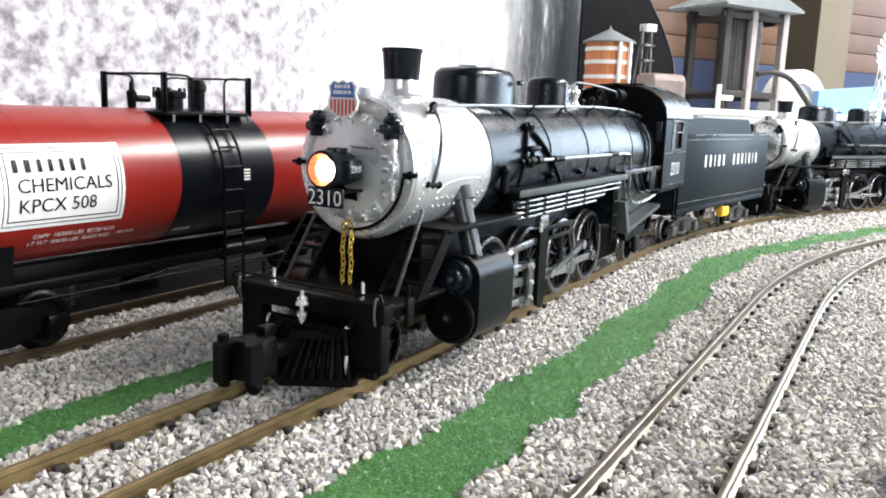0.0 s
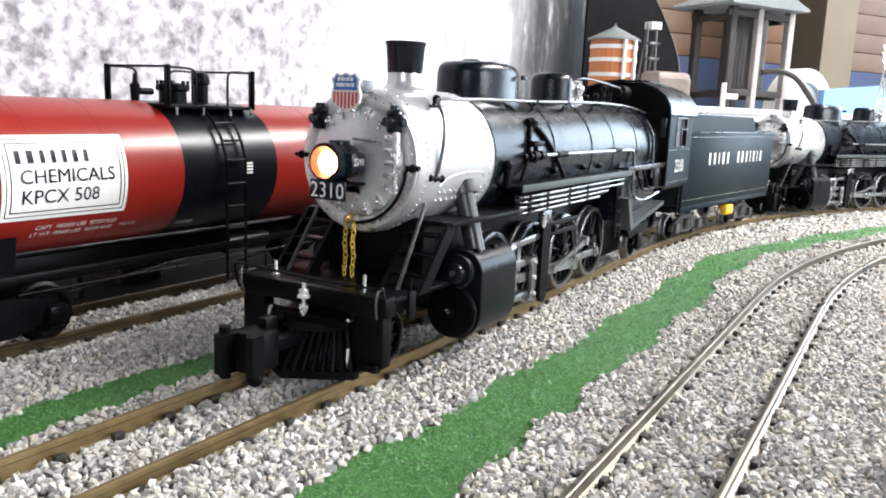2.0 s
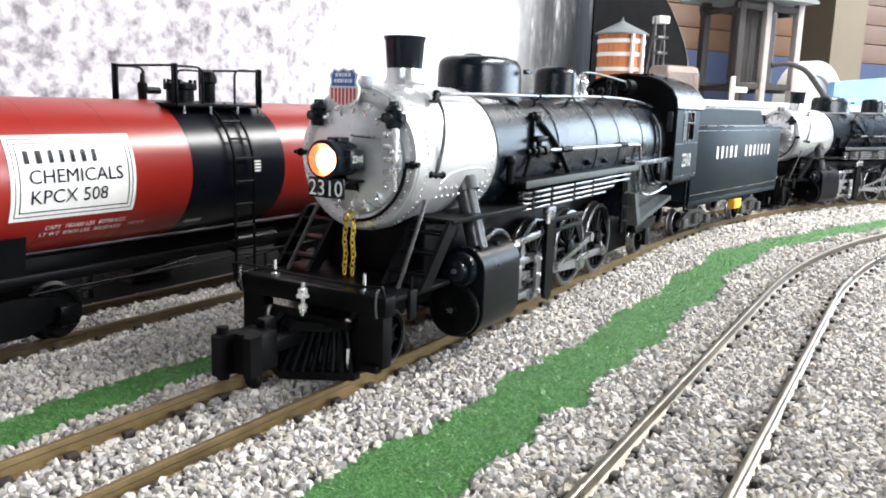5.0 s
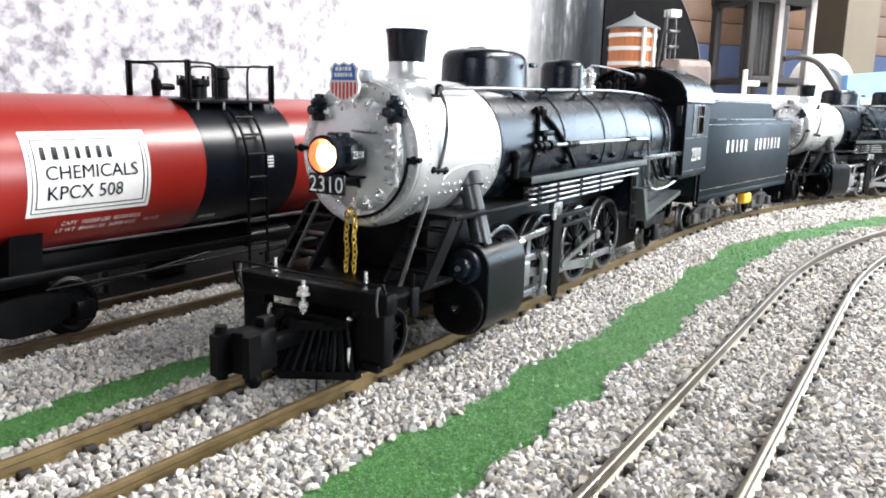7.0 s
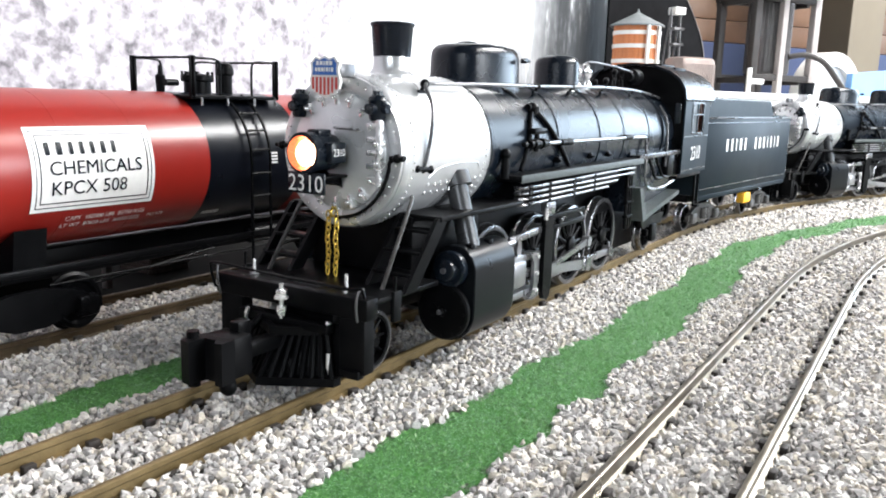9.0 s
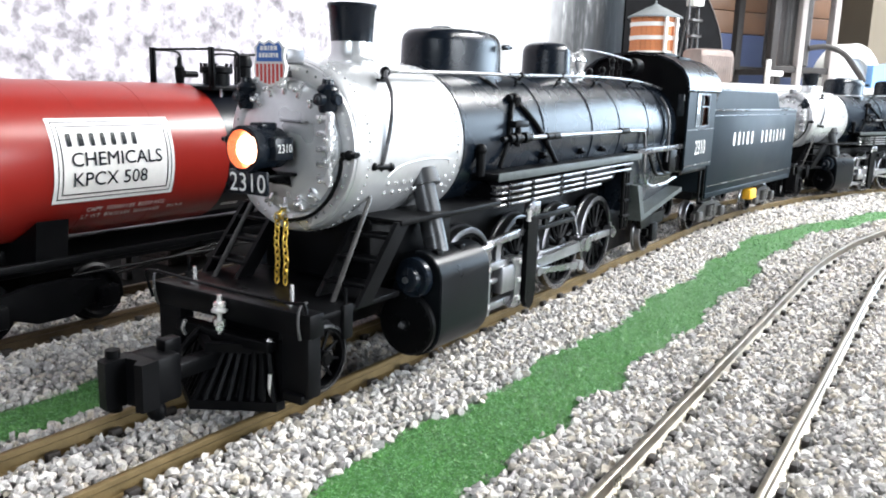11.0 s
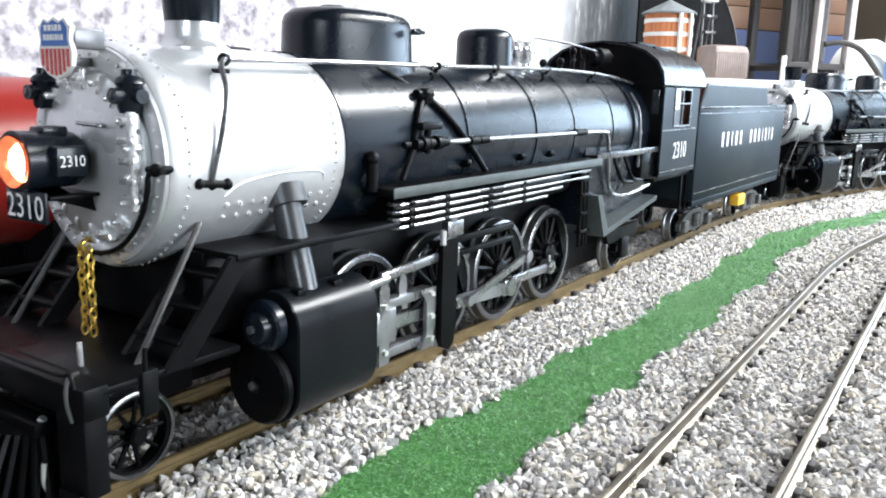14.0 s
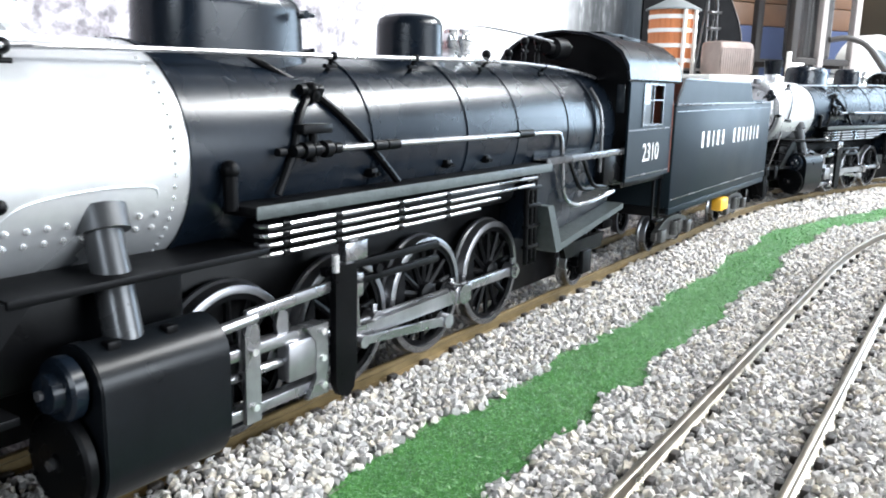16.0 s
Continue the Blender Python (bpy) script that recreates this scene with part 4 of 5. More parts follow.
def tank_skin(bm, u0, u1, v0, v1, r, cx, nu=2, nv=12):
    """A curved panel on the tank's open side: u along, v round the shell, in millimetres."""
    grid = [[bm.verts.new((cx - (u0 + (u1 - u0) * i / nu), r * math.cos((v0 + (v1 - v0) * j / nv) / TR), TZ + r * math.sin((v0 + (v1 - v0) * j / nv) / TR))) for i in range(nu + 1)] for j in range(nv + 1)]
    for j in range(nv):
        for i in range(nu):
            bm.faces.new((grid[j][i], grid[j][i + 1], grid[j + 1][i + 1], grid[j + 1][i]))
    return bm


def tank_car():
    c = thing("tank_car", "red tank car with black centre band, white panel and lettering", "model tank car", m=pose(-0.1403, -0.178, 0))
    E_, H = 196, 42.3
    head = [(E_, TR), (E_ + 5, TR * 0.975), (E_ + 10, TR * 0.88), (E_ + 14, TR * 0.68), (E_ + 16, TR * 0.4), (E_ + 16.6, 0)]
    part("tank_end", lathe(B(), [(H, TR)] + head, (0, 0, TZ), seg=96), RED, c, "glossy red tank shell")
    part("tank_end", lathe(B(), [(-H, TR)] + [(-a, r) for a, r in head], (0, 0, TZ), seg=96), RED, c, "glossy red tank shell")
    part("centre_band", lathe(B(), [(-H, TR + 0.15), (H, TR + 0.15)], (0, 0, TZ), seg=96), TANKBLACK, c, "glossy black centre section")
    for x in (95, 140, -95, -140):
        part("shell_seam", lathe(B(), [(x - 0.5, TR), (x - 0.4, TR + 0.14), (x + 0.4, TR + 0.14), (x + 0.5, TR)], (0, 0, TZ), seg=96), RED, c)
    CX, V0, HV = 122.5, 2.6, 23.0
    panel = part("white_panel", tank_skin(B(), -37.6, 37.6, V0 - HV, V0 + HV, TR + 0.45, CX), WHITE, c, "white panel with a double black border")
    bm = B()
    for m_, w in ((2.2, 0.45), (4.6, 0.6)):
        a, b, lo, hi = -37.6 + m_, 37.6 - m_, V0 - HV + m_, V0 + HV - m_
        tank_skin(bm, a, b, hi - w, hi, TR + 0.6, CX)
        tank_skin(bm, a, b, lo, lo + w, TR + 0.6, CX)
        tank_skin(bm, a, a + w, lo, hi, TR + 0.6, CX)
        tank_skin(bm, b - w, b, lo, hi, TR + 0.6, CX)
    part("border", bm, BLACK, panel)

    def on_shell(cu, cv):
        return lambda u, v: (CX - (cu + u), (TR + 0.85) * math.cos((cv + v) / TR), TZ + (TR + 0.85) * math.sin((cv + v) / TR))
    part("panel_letters", letter_bars([.5, .6, .45, .45, .45, .5, .45], 6.8, 42, on_shell(-8.1, 13.4), 0.75), BLACK, panel)
    part("panel_letters", words("CHEMICALS", 7.2, 56, on_shell(0.4, 3.2)), BLACK, panel)
    part("panel_letters", words("KPCX 508", 7.4, 45.3, on_shell(-4.1, -7.4)), BLACK, panel)
    part("stencil", words("CAPY  182000 LBS  82750 KGS", 2.9, 50.5, on_shell(9.3, -26.2)), WHITE, c)
    part("stencil", words("LT WT  80600 LBS  36550 KGS", 2.9, 50.5, on_shell(7.7, -31.2)), WHITE, c)
    part("stencil", words("MO 9-72", 2.4, 11, on_shell(44, -30.4)), WHITE, c)
    bm = B()
    for k in range(4):
        tank_skin(bm, 134, 140, 4 - 2.1 * k, 5.2 - 2.1 * k, TR + 0.5, CX, 1, 1)
    for k in range(2):
        tank_skin(bm, 84, 98, -36 - 1.6 * k, -35 - 1.6 * k, TR + 0.5, CX, 1, 1)
    pieces("small_stencil", bm, WHITE, c)
    # platform, rails, valves
    top = part("platform", box(B(), -39, 39, -30, 30, 130, 132.6, 0.5), MATT, c, at=(4.5, 0, 0))
    bm = B()
    for x in (-34, -14, 10, 32):
        rod(bm, (x, 31, 131), (x, 31, 126), 0.9)
    pieces("platform_hanger", bm, STEEL, top)
    for x in (-37, 37):
        for y in (-28.6, 28.6):
            part("rail_post", box(box(B(), x - 2.2, x + 2.2, y - 0.8, y + 0.8, 131, 157, 0.3), x - 0.8, x + 0.8, y - 2.4, y + 2.4, 131, 157, 0.3), MATT, top)
    bm = B()
    for y in (-28.6, 28.6):
        for sx in (1, -1):
            tube(bm, smooth_path([(sx * 37, y, 155.5), (sx * 20, y, 155.5), (sx * 15, y, 153.5), (sx * 14, y, 148), (sx * 14, y, 132)], 5), 0.8)
    for x in (-37, 37):
        tube(bm, [(x, -28.6, 155.8), (x, 28.6, 155.8)], 0.8)
    pieces("hand_rail", bm, MATT, top)
    bm = B()
    lathe(bm, [(131, 9), (141, 9), (142, 11), (145, 11), (146, 9.6), (147, 0)], (8, 0, 0), "z", 24)
    for k in range(8):
        a = 2 * math.pi * k / 8
        rod(bm, (8 + 9.8 * math.cos(a), 9.8 * math.sin(a), 141), (8 + 9.8 * math.cos(a), 9.8 * math.sin(a), 148), 0.9, seg=6)
    lathe(bm, [(131, 5), (146, 5), (147, 6.2), (150, 6.2), (154, 4.6), (156, 0)], (-14, 3, 0), "z", 20)
    lathe(bm, [(131, 2.4), (140, 3.2), (144, 3.4), (146, 1.6), (150, 1.4), (152, 0)], (32, -8, 0), "z", 14)
    rod(bm, (30, 6, 140), (40, 6, 140), 2.2)
    pieces("valve", bm, MATT, top, "black dome valves and manway")
    for sgn in (1, -1):
        bm = B()
        for x in (-7.2, 10.0):
            pts = [(x, sgn * (TR + 3.5) * math.cos(a), TZ + (TR + 3.5) * math.sin(a)) for a in np.linspace(1.12, 0.0, 10)] + [(x, sgn * (TR + 3.5), 18)]
            tube(bm, pts, 1.1, 6)
        for a in (1.0, 0.72, 0.44, 0.16):
            rod(bm, (-7.2, sgn * (TR + 3.5) * math.cos(a), TZ + (TR + 3.5) * math.sin(a)), (10.0, sgn * (TR + 3.5) * math.cos(a), TZ + (TR + 3.5) * math.sin(a)), 0.9, seg=8)
        for z in (82, 67, 52, 37, 22):
            rod(bm, (-7.2, sgn * (TR + 3.5), z), (10.0, sgn * (TR + 3.5), z), 0.9, seg=8)
        part("ladder", bm, MATT, c, "black ladder from the platform")
    bm = B()
    box(bm, -206, 206, -9, 9, 27, 44, 1)
    box(bm, -210, 210, 36, 38.5, 37, 41, 0.4)
    box(bm, -210, 210, -38.5, -36, 37, 41, 0.4)
    for sx in (1, -1):
        prism(bm, [(-36, 36), (36, 36), (40, 62), (30, 56), (15, 48), (0, 46), (-15, 48), (-30, 56), (-40, 62)], "x", sx * 160 - 9, sx * 160 + 9)
        box(bm, sx * 206 - 4, sx * 206 + 4, -42, 42, 28, 44, 1)
        box(bm, sx * 216 - 12, sx * 216 + 12, -5, 5, 16, 27, 1.5)
    rod(bm, (-60, 14, 34), (-20, 14, 34), 7)
    box(bm, -105, -70, 6, 24, 20, 36, 2)
    for x0_, x1_ in ((-120, -20), (20, 120)):
        rod(bm, (x0_, 20, 30), (x1_, 28, 24), 1.0)
    rod(bm, (-150, 37, 30), (150, 37, 30), 0.8)
    part("underframe", bm, MATT, c)
    for tx in (160, -160):
        for sgn in (1, -1):
            bm = B()
            prism(bm, [(tx - 42, 18), (tx - 28, 25), (tx - 10, 28), (tx + 10, 28), (tx + 28, 25), (tx + 42, 18), (tx + 42, 12), (tx + 26, 13), (tx + 9, 7), (tx - 9, 7), (tx - 26, 13), (tx - 42, 12)], "y", sgn * 32, sgn * 36)
            for dx in (-32, 32):
                box(bm, tx + dx - 6, tx + dx + 6, sgn * 33, sgn * 40, 9, 21, 1.4)
            part("truck_frame", bm, MATT, c)
            for dx in (-32, 32):
                part("wheel", lathe(B(), [(22 * sgn, 0), (22 * sgn, 17), (23.6 * sgn, 17), (24.6 * sgn, 15.2), (29 * sgn, 14.8), (29 * sgn, 12.5), (27 * sgn, 11), (27 * sgn, 4), (30 * sgn, 3.4), (30 * sgn, 0)], (tx + dx, 0, 15), "y", 32), MATT, c)
    return c


# ---- track, ballast, turf ----
def line_coords(line, x, y):
    off, s0, r = line
    a = np.arctan2(s0 - x, off + r - y)
    bent = x < s0
    s = np.where(bent, s0 - r * a, x)
    o = np.where(bent, r - np.hypot(s0 - x, off + r - y), y - off)
    return s, o


def rail_mesh(name, line, side, mat, s_from, s_to):
    prof = [(-1.5, -0.3), (-1.1, 0.0), (1.1, 0.0), (1.5, -0.3), (1.5, -2.2), (0.6, -3.0), (0.6, -6.6), (3.4, -7.6), (3.4, -8.4), (-3.4, -8.4), (-3.4, -7.6), (-0.6, -6.6), (-0.6, -3.0), (-1.5, -2.2)]
    bm = B()
    rings = []
    for s in np.linspace(s_from, s_to, 90):
        x, y, h = on_line(line, s)
        n = Vector((-math.sin(radians(h)), math.cos(radians(h)), 0))
        rings.append([bm.verts.new(Vector((x, y, 0)) + n * (side * 24.0 + o) + Vector((0, 0, z))) for o, z in prof])
    k = len(prof)
    for r0, r1 in zip(rings, rings[1:]):
        for i in range(k):
            bm.faces.new((r0[i], r1[i], r1[(i + 1) % k], r0[(i + 1) % k]))
    bmesh.ops.recalc_face_normals(bm, faces=bm.faces)
    return mesh_of(name, bm, mat)


def track(label, line, mat, s_from, s_to, pitch=27.0):
    t = tagged(new("track"), label, "track", kind="structure")
    for side in (1, -1):
        ob = again("rail", rail_mesh("rail", line, side, mat, s_from, s_to), t, Matrix())
    bm = B()
    box(bm, -4.6, 4.6, -40, 40, -14, -7.8, 0.5)
    for side in (1, -1):
        for o in (-4.4, 4.4):
            box(bm, -2.6, 2.6, side * 24 + o - 1.5, side * 24 + o + 1.5, -8, -4.6, 0.4)
    me = mesh_of("sleeper", bm, TIE)
    s = s_from - 6
    while s > s_to:
        x, y, h = on_line(line, s)
        again("sleeper", me, t, pose(x * MM, y * MM, 0, 0, 0, h))
        s -= pitch
    return t


def turf_mask(x, y):
    """How far inside the strips of turf a place lies, in millimetres."""
    wob = 3.4 * np.sin(x * 0.041 + 1.0) + 1.8 * np.sin(x * 0.113 + y * 0.03) + 0.9 * np.sin(x * 0.31 + 2) + 0.9 * np.sin(x * 0.83) + 0.7 * np.sin(x * 1.9 + y)
    wob2 = 3.4 * np.sin(x * 0.037 + 4.0) + 2.0 * np.sin(x * 0.097) + 1.0 * np.sin(x * 0.37 + 1) + 0.9 * np.sin(x * 0.91) + 0.7 * np.sin(x * 2.1 + y)
    o = line_coords(OUTER, x, y)[1] + 13.0 * np.exp(-((x + 620) / 130) ** 2)
    inner = o + 7.0 * np.clip((x + 180) / 160, 0, 1)
    bite = np.exp(-((x + 72) / 26) ** 2) * 7 - np.exp(-((x + 105) / 12) ** 2) * 6
    a = np.minimum(np.minimum(inner + 103 + wob, -61 + wob2 - bite - o), x + 1500)
    o2 = line_coords(MAIN, x, y)[1]
    b = np.minimum(np.minimum(o2 + 78 + wob * 0.6, -49 + wob2 * 0.6 - o2), x + 330)
    return np.maximum(a, b)


def raw_mesh(name, verts, faces, mat):
    me = bpy.data.meshes.new(name)
    n, k = faces.shape
    me.vertices.add(len(verts))
    me.vertices.foreach_set("co", (verts * MM).astype(np.float32).ravel())
    me.loops.add(n * k)
    me.loops.foreach_set("vertex_index", faces.astype(np.int32).ravel())
    me.polygons.add(n)
    me.polygons.foreach_set("loop_start", np.arange(0, n * k, k, dtype=np.int32))
    me.update(calc_edges=True)
    me.shade_flat()
    me.materials.append(mat)
    return me


ICO_BM = bmesh.new()
bmesh.ops.create_icosphere(ICO_BM, subdivisions=1, radius=1.0)
ICO_V = np.array([v.co[:] for v in ICO_BM.verts])
ICO_F = np.array([[v.index for v in f.verts] for f in ICO_BM.faces])
ICO_BM.free()


def chips(name, x0, x1, y0, y1, step, size, seed):
    rng = np.random.default_rng(seed)
    gx, gy = np.meshgrid(np.arange(x0, x1, step), np.arange(y0, y1, step))
    x = (gx + rng.uniform(-0.5, 0.5, gx.shape) * step).ravel()
    y = (gy + rng.uniform(-0.5, 0.5, gy.shape) * step).ravel()
    keep = turf_mask(x, y) < rng.uniform(-1.5, 1.5, x.shape)
    low = np.zeros(x.shape)
    for line in (MAIN, SIDING, OUTER):
        s, o = line_coords(line, x, y)
        d = np.abs(np.abs(o) - 24.0)
        keep &= d > 2.2 + size * 0.5
        on_tie = (np.abs((s - 394 + 13.5) % 27.0 - 13.5) < 4.0) & (d < 8)
        keep &= ~(on_tie & (rng.random(x.shape) < 0.75))
        low = np.maximum(low, np.exp(-(d / 9) ** 2) * 1.2)
    x, y, low = x[keep], y[keep], low[keep]
    n = len(x)
    r = size * rng.lognormal(0.0, 0.28, n).clip(0.5, 1.9)
    hump = 0.9 * np.sin(x * 0.03) * np.sin(y * 0.041) + 0.6 * np.sin(x * 0.011 + y * 0.017)
    z = -6.6 + hump + rng.uniform(-0.6, 1.0, n) * 0.9 - low - np.maximum(0, r - 2.2) * 0.5
    v = ICO_V[None] * (1 + rng.uniform(-0.55, 0.42, (n, 12, 1)))
    v = v * (np.stack([rng.uniform(0.8, 1.35, n), rng.uniform(0.7, 1.1, n), rng.uniform(0.5, 0.95, n)], 1) * r[:, None])[:, None]
    q = rng.normal(size=(n, 4))
    q /= np.linalg.norm(q, axis=1, keepdims=True)
    w, a, b, c = q.T
    rot = np.stack([1 - 2 * (b * b + c * c), 2 * (a * b - c * w), 2 * (a * c + b * w), 2 * (a * b + c * w), 1 - 2 * (a * a + c * c), 2 * (b * c - a * w), 2 * (a * c - b * w), 2 * (b * c + a * w), 1 - 2 * (a * a + b * b)], 1).reshape(n, 3, 3)
    v = np.einsum("nij,nkj->nki", rot, v) + np.stack([x, y, z], 1)[:, None]
    f = (ICO_F[None] + 12 * np.arange(n)[:, None, None]).reshape(-1, 3)
    ob = new(name, raw_mesh(name, v.reshape(-1, 3), f, STONES))
    return tagged(ob, "loose grey, white and tan crushed stone ballast", "ballast", kind="stuff")


def turf(name, x0, x1, y0, y1, step, seed):
    rng = np.random.default_rng(seed)
    gx, gy = np.meshgrid(np.arange(x0, x1, step), np.arange(y0, y1, step))
    x = (gx + rng.uniform(-0.7, 0.7, gx.shape) * step).ravel()
    y = (gy + rng.uniform(-0.7, 0.7, gy.shape) * step).ravel()
    keep = turf_mask(x, y) > 0
    x, y = x[keep], y[keep]
    n = len(x)
    a, lean, h = rng.uniform(0, 2 * np.pi, n), rng.uniform(1.6, 4.0, n), rng.uniform(0.4, 1.7, n)
    b, w = rng.uniform(0, 2 * np.pi, n), rng.uniform(0.25, 0.5, n) * step
    base = np.stack([x, y, np.full(n, -7.2)], 1)
    d = np.stack([np.cos(a), np.sin(a), np.zeros(n)], 1) * w[:, None]
    tip = base + np.stack([np.cos(b) * lean, np.sin(b) * lean, h], 1)
    v = np.stack([base - d, base + d, tip], 1).reshape(-1, 3)
    ob = new(name, raw_mesh(name, v, np.arange(3 * n).reshape(-1, 3), TURF))
    return tagged(ob, "strip of short bright green artificial turf", "turf", kind="stuff")


def turf_mat(name, x0, x1, y0, y1, step):
    """The woven backing under the blades."""
    xs, ys = np.arange(x0, x1, step), np.arange(y0, y1, step)
    bm = B()
    for i in xs:
        for j in ys:
            if turf_mask(np.array(i + step / 2), np.array(j + step / 2)) > 1:
                bm.faces.new([bm.verts.new(p) for p in ((i, j, -6.9), (i + step, j, -6.9), (i + step, j + step, -6.9), (i, j + step, -6.9))])
    ob = new(name, mesh_of(name, bm, TURFBACK))
    return tagged(ob, "green woven backing of the turf strip", "turf", kind="structure")


TURFBACK = material("turf_backing", (0.03, 0.13, 0.018), 0.8, vary=0.4, scale=500)


# ---- backdrop and room ----
def mural_material():
    m = bpy.data.materials.new("printed_rock_mural")
    m.use_nodes = True
    nt = m.node_tree
    b = nt.nodes["Principled BSDF"]
    b.inputs["Roughness"].default_value = 0.6
    tc = nt.nodes.new("ShaderNodeTexCoord")

    def noise_node(scale, detail, stretch=(1, 1, 1), rough=0.6):
        mp = nt.nodes.new("ShaderNodeMapping")
        mp.inputs["Scale"].default_value = stretch
        nt.links.new(tc.outputs["Object"], mp.inputs[0])
        n = nt.nodes.new("ShaderNodeTexNoise")
        n.inputs["Scale"].default_value, n.inputs["Detail"].default_value, n.inputs["Roughness"].default_value = scale, detail, rough
        nt.links.new(mp.outputs[0], n.inputs[0])
        return n.outputs["Fac"]

    def ramp_node(fac, stops):
        r = nt.nodes.new("ShaderNodeValToRGB")
        els = r.color_ramp.elements
        while len(els) < len(stops):
            els.new(0.5)
        for e, (p, v) in zip(els, stops):
            e.position, e.color = p, (v, v, v * 1.01, 1) if not isinstance(v, tuple) else (*v, 1)
        nt.links.new(fac, r.inputs[0])
        return r.outputs[0]

    def mix(fac, a, c):
        x = nt.nodes.new("ShaderNodeMix")
        x.data_type = "RGBA"
        nt.links.new(fac, x.inputs["Factor"])
        nt.links.new(a, x.inputs["A"])
        nt.links.new(c, x.inputs["B"])
        return x.outputs["Result"]
    pebble = ramp_node(noise_node(85, 2.5, rough=0.5), [(0.36, (0.13, 0.12, 0.13)), (0.44, (0.33, 0.30, 0.325)), (0.52, (0.50, 0.46, 0.49)), (0.64, (0.80, 0.77, 0.80))])
    rock = ramp_node(noise_node(48, 6, rough=0.65), [(0.36, (0.09, 0.08, 0.09)), (0.44, (0.28, 0.255, 0.275)), (0.54, (0.47, 0.43, 0.46)), (0.66, (0.8, 0.77, 0.8))])
    stone = mix(noise_node(7, 3), pebble, rock)
    fall = ramp_node(noise_node(9, 6, (1.0, 1, 0.13)), [(0.32, 0.30), (0.45, 0.70), (0.6, 0.86)])
    cliff = ramp_node(noise_node(15, 9, (1.0, 1, 0.24), 0.74), [(0.42, 0.004), (0.50, 0.018), (0.56, 0.09), (0.65, 0.45)])
    sep = nt.nodes.new("ShaderNodeSeparateXYZ")
    nt.links.new(tc.outputs["Object"], sep.inputs[0])

    def zone(a, c, wob, extra=0.35):
        add = nt.nodes.new("ShaderNodeMath")
        add.operation = "MULTIPLY_ADD"
        nt.links.new(wob, add.inputs[0])
        add.inputs[1].default_value = extra
        nt.links.new(sep.outputs["X"], add.inputs[2])
        r = nt.nodes.new("ShaderNodeMapRange")
        r.inputs[1].default_value, r.inputs[2].default_value = a, c
        nt.links.new(add.outputs[0], r.inputs[0])
        return r.outputs[0]
    wob = noise_node(5, 5)
    col = mix(zone(-0.40, -0.62, wob), stone, fall)
    col = mix(zone(-0.80, -1.14, wob), col, cliff)
    nt.links.new(col, b.inputs["Base Color"])
    return m


def turned(at, degrees):
    return pose(at[0] * MM, at[1] * MM, at[2] * MM, 0, 0, degrees)


# ---- the room and the layout's base ----
def slab(name, label, x0, x1, y0, y1, z0, z1, mat, category="", kind="structure", bev=0.0):
    ob = new(name, mesh_of(name, box(B(), x0, x1, y0, y1, z0, z1, bev), mat))
    return tagged(ob, label, category, kind=kind)


# unseen room added round the layout, darkened to hold down bounce light
slab("floor", "unseen grey room floor, kept dark to cut bounce light", -4200, 2200, -1500, 2800, -1000, -900, CARPET)
slab("ceiling", "unseen added ceiling, kept dark to cut bounce light", -4200, 2200, -1500, 2800, 1750, 1850, ROOM_SHELL)
slab("wall_east", "unseen added wall, kept dark to cut bounce light", 2200, 2300, -1500, 2800, -1000, 1850, ROOM_SHELL)
slab("wall_north", "unseen added wall, kept dark to cut bounce light", -4200, 2200, 2800, 2900, -1000, 1850, ROOM_SHELL)
slab("wall_south", "unseen added wall, kept dark to cut bounce light", -4200, 2200, -1600, -1500, -1000, 1850, ROOM_SHELL)
slab("wall_west", "unseen added wall behind the window lamp, kept dark to cut bounce light", -4300, -4200, -1500, 2800, -1000, 1850, ROOM_SHELL)
slab("ground", "grey ballast bed of the layout", -2600, 900, -460, 900, -60, -7.9, BED)
mural = new("mural_wall", mesh_of("mural_wall", box(B(), -1860, 900, -470, -455, -40, 1500), mural_material()))
tagged(mural, "large printed backdrop of pale rock and a waterfall", "mural", kind="structure")

# added board: covers the mural's foot with near-black that stands in for shade
slab("shade_board", "low added board behind the siding, near-black in place of shade", -1840, 880, -452, -436, -8.5, 66, GREYDARK)
# bare strip with the tank car's shade put into its colour
slab("baseboard_strip", "bare baseboard behind the siding, shade put into its near-black colour", -1840, 880, -436, -216, -7.9, -6.0, BASEBOARD)
track("main line of weathered brass rails in ballast", MAIN, BRASS, 400, -1900)
track("siding of dull brown rails in ballast", SIDING, RAILDARK, 400, -900)
track("outer line of polished rails in ballast", OUTER, NICKEL, 400, -1900)
chips("ballast", -330, 150, -215, 330, 2.6, 1.82, 1)
chips("ballast", -760, -330, -215, 400, 3.05, 1.95, 2)
chips("ballast", -1750, -760, -215, 700, 4.9, 2.9, 3)
turf_mat("turf_backing", -1500, 150, -85, 560, 5.0)
turf("turf", -420, 150, -85, 150, 0.75, 5)
turf("turf", -1500, -420, 60, 560, 1.5, 6)

# ---- trains ----
lead = engine("black and silver steam locomotive with lit headlamp on the main line", True)
LEAD_SPIN, LEAD_SLIDE = list(SPIN), list(SLIDE)
SPIN.clear(), SLIDE.clear()
tend = tender()
TEND_SPIN = list(SPIN)
SPIN.clear()
second = engine("black and silver steam locomotive coupled behind the tender", False)
BACK_SPIN, BACK_SLIDE = list(SPIN), list(SLIDE)
tank_car()

# ---- things behind the line ----
FACE = 30.0     # heading of the far group towards the open side


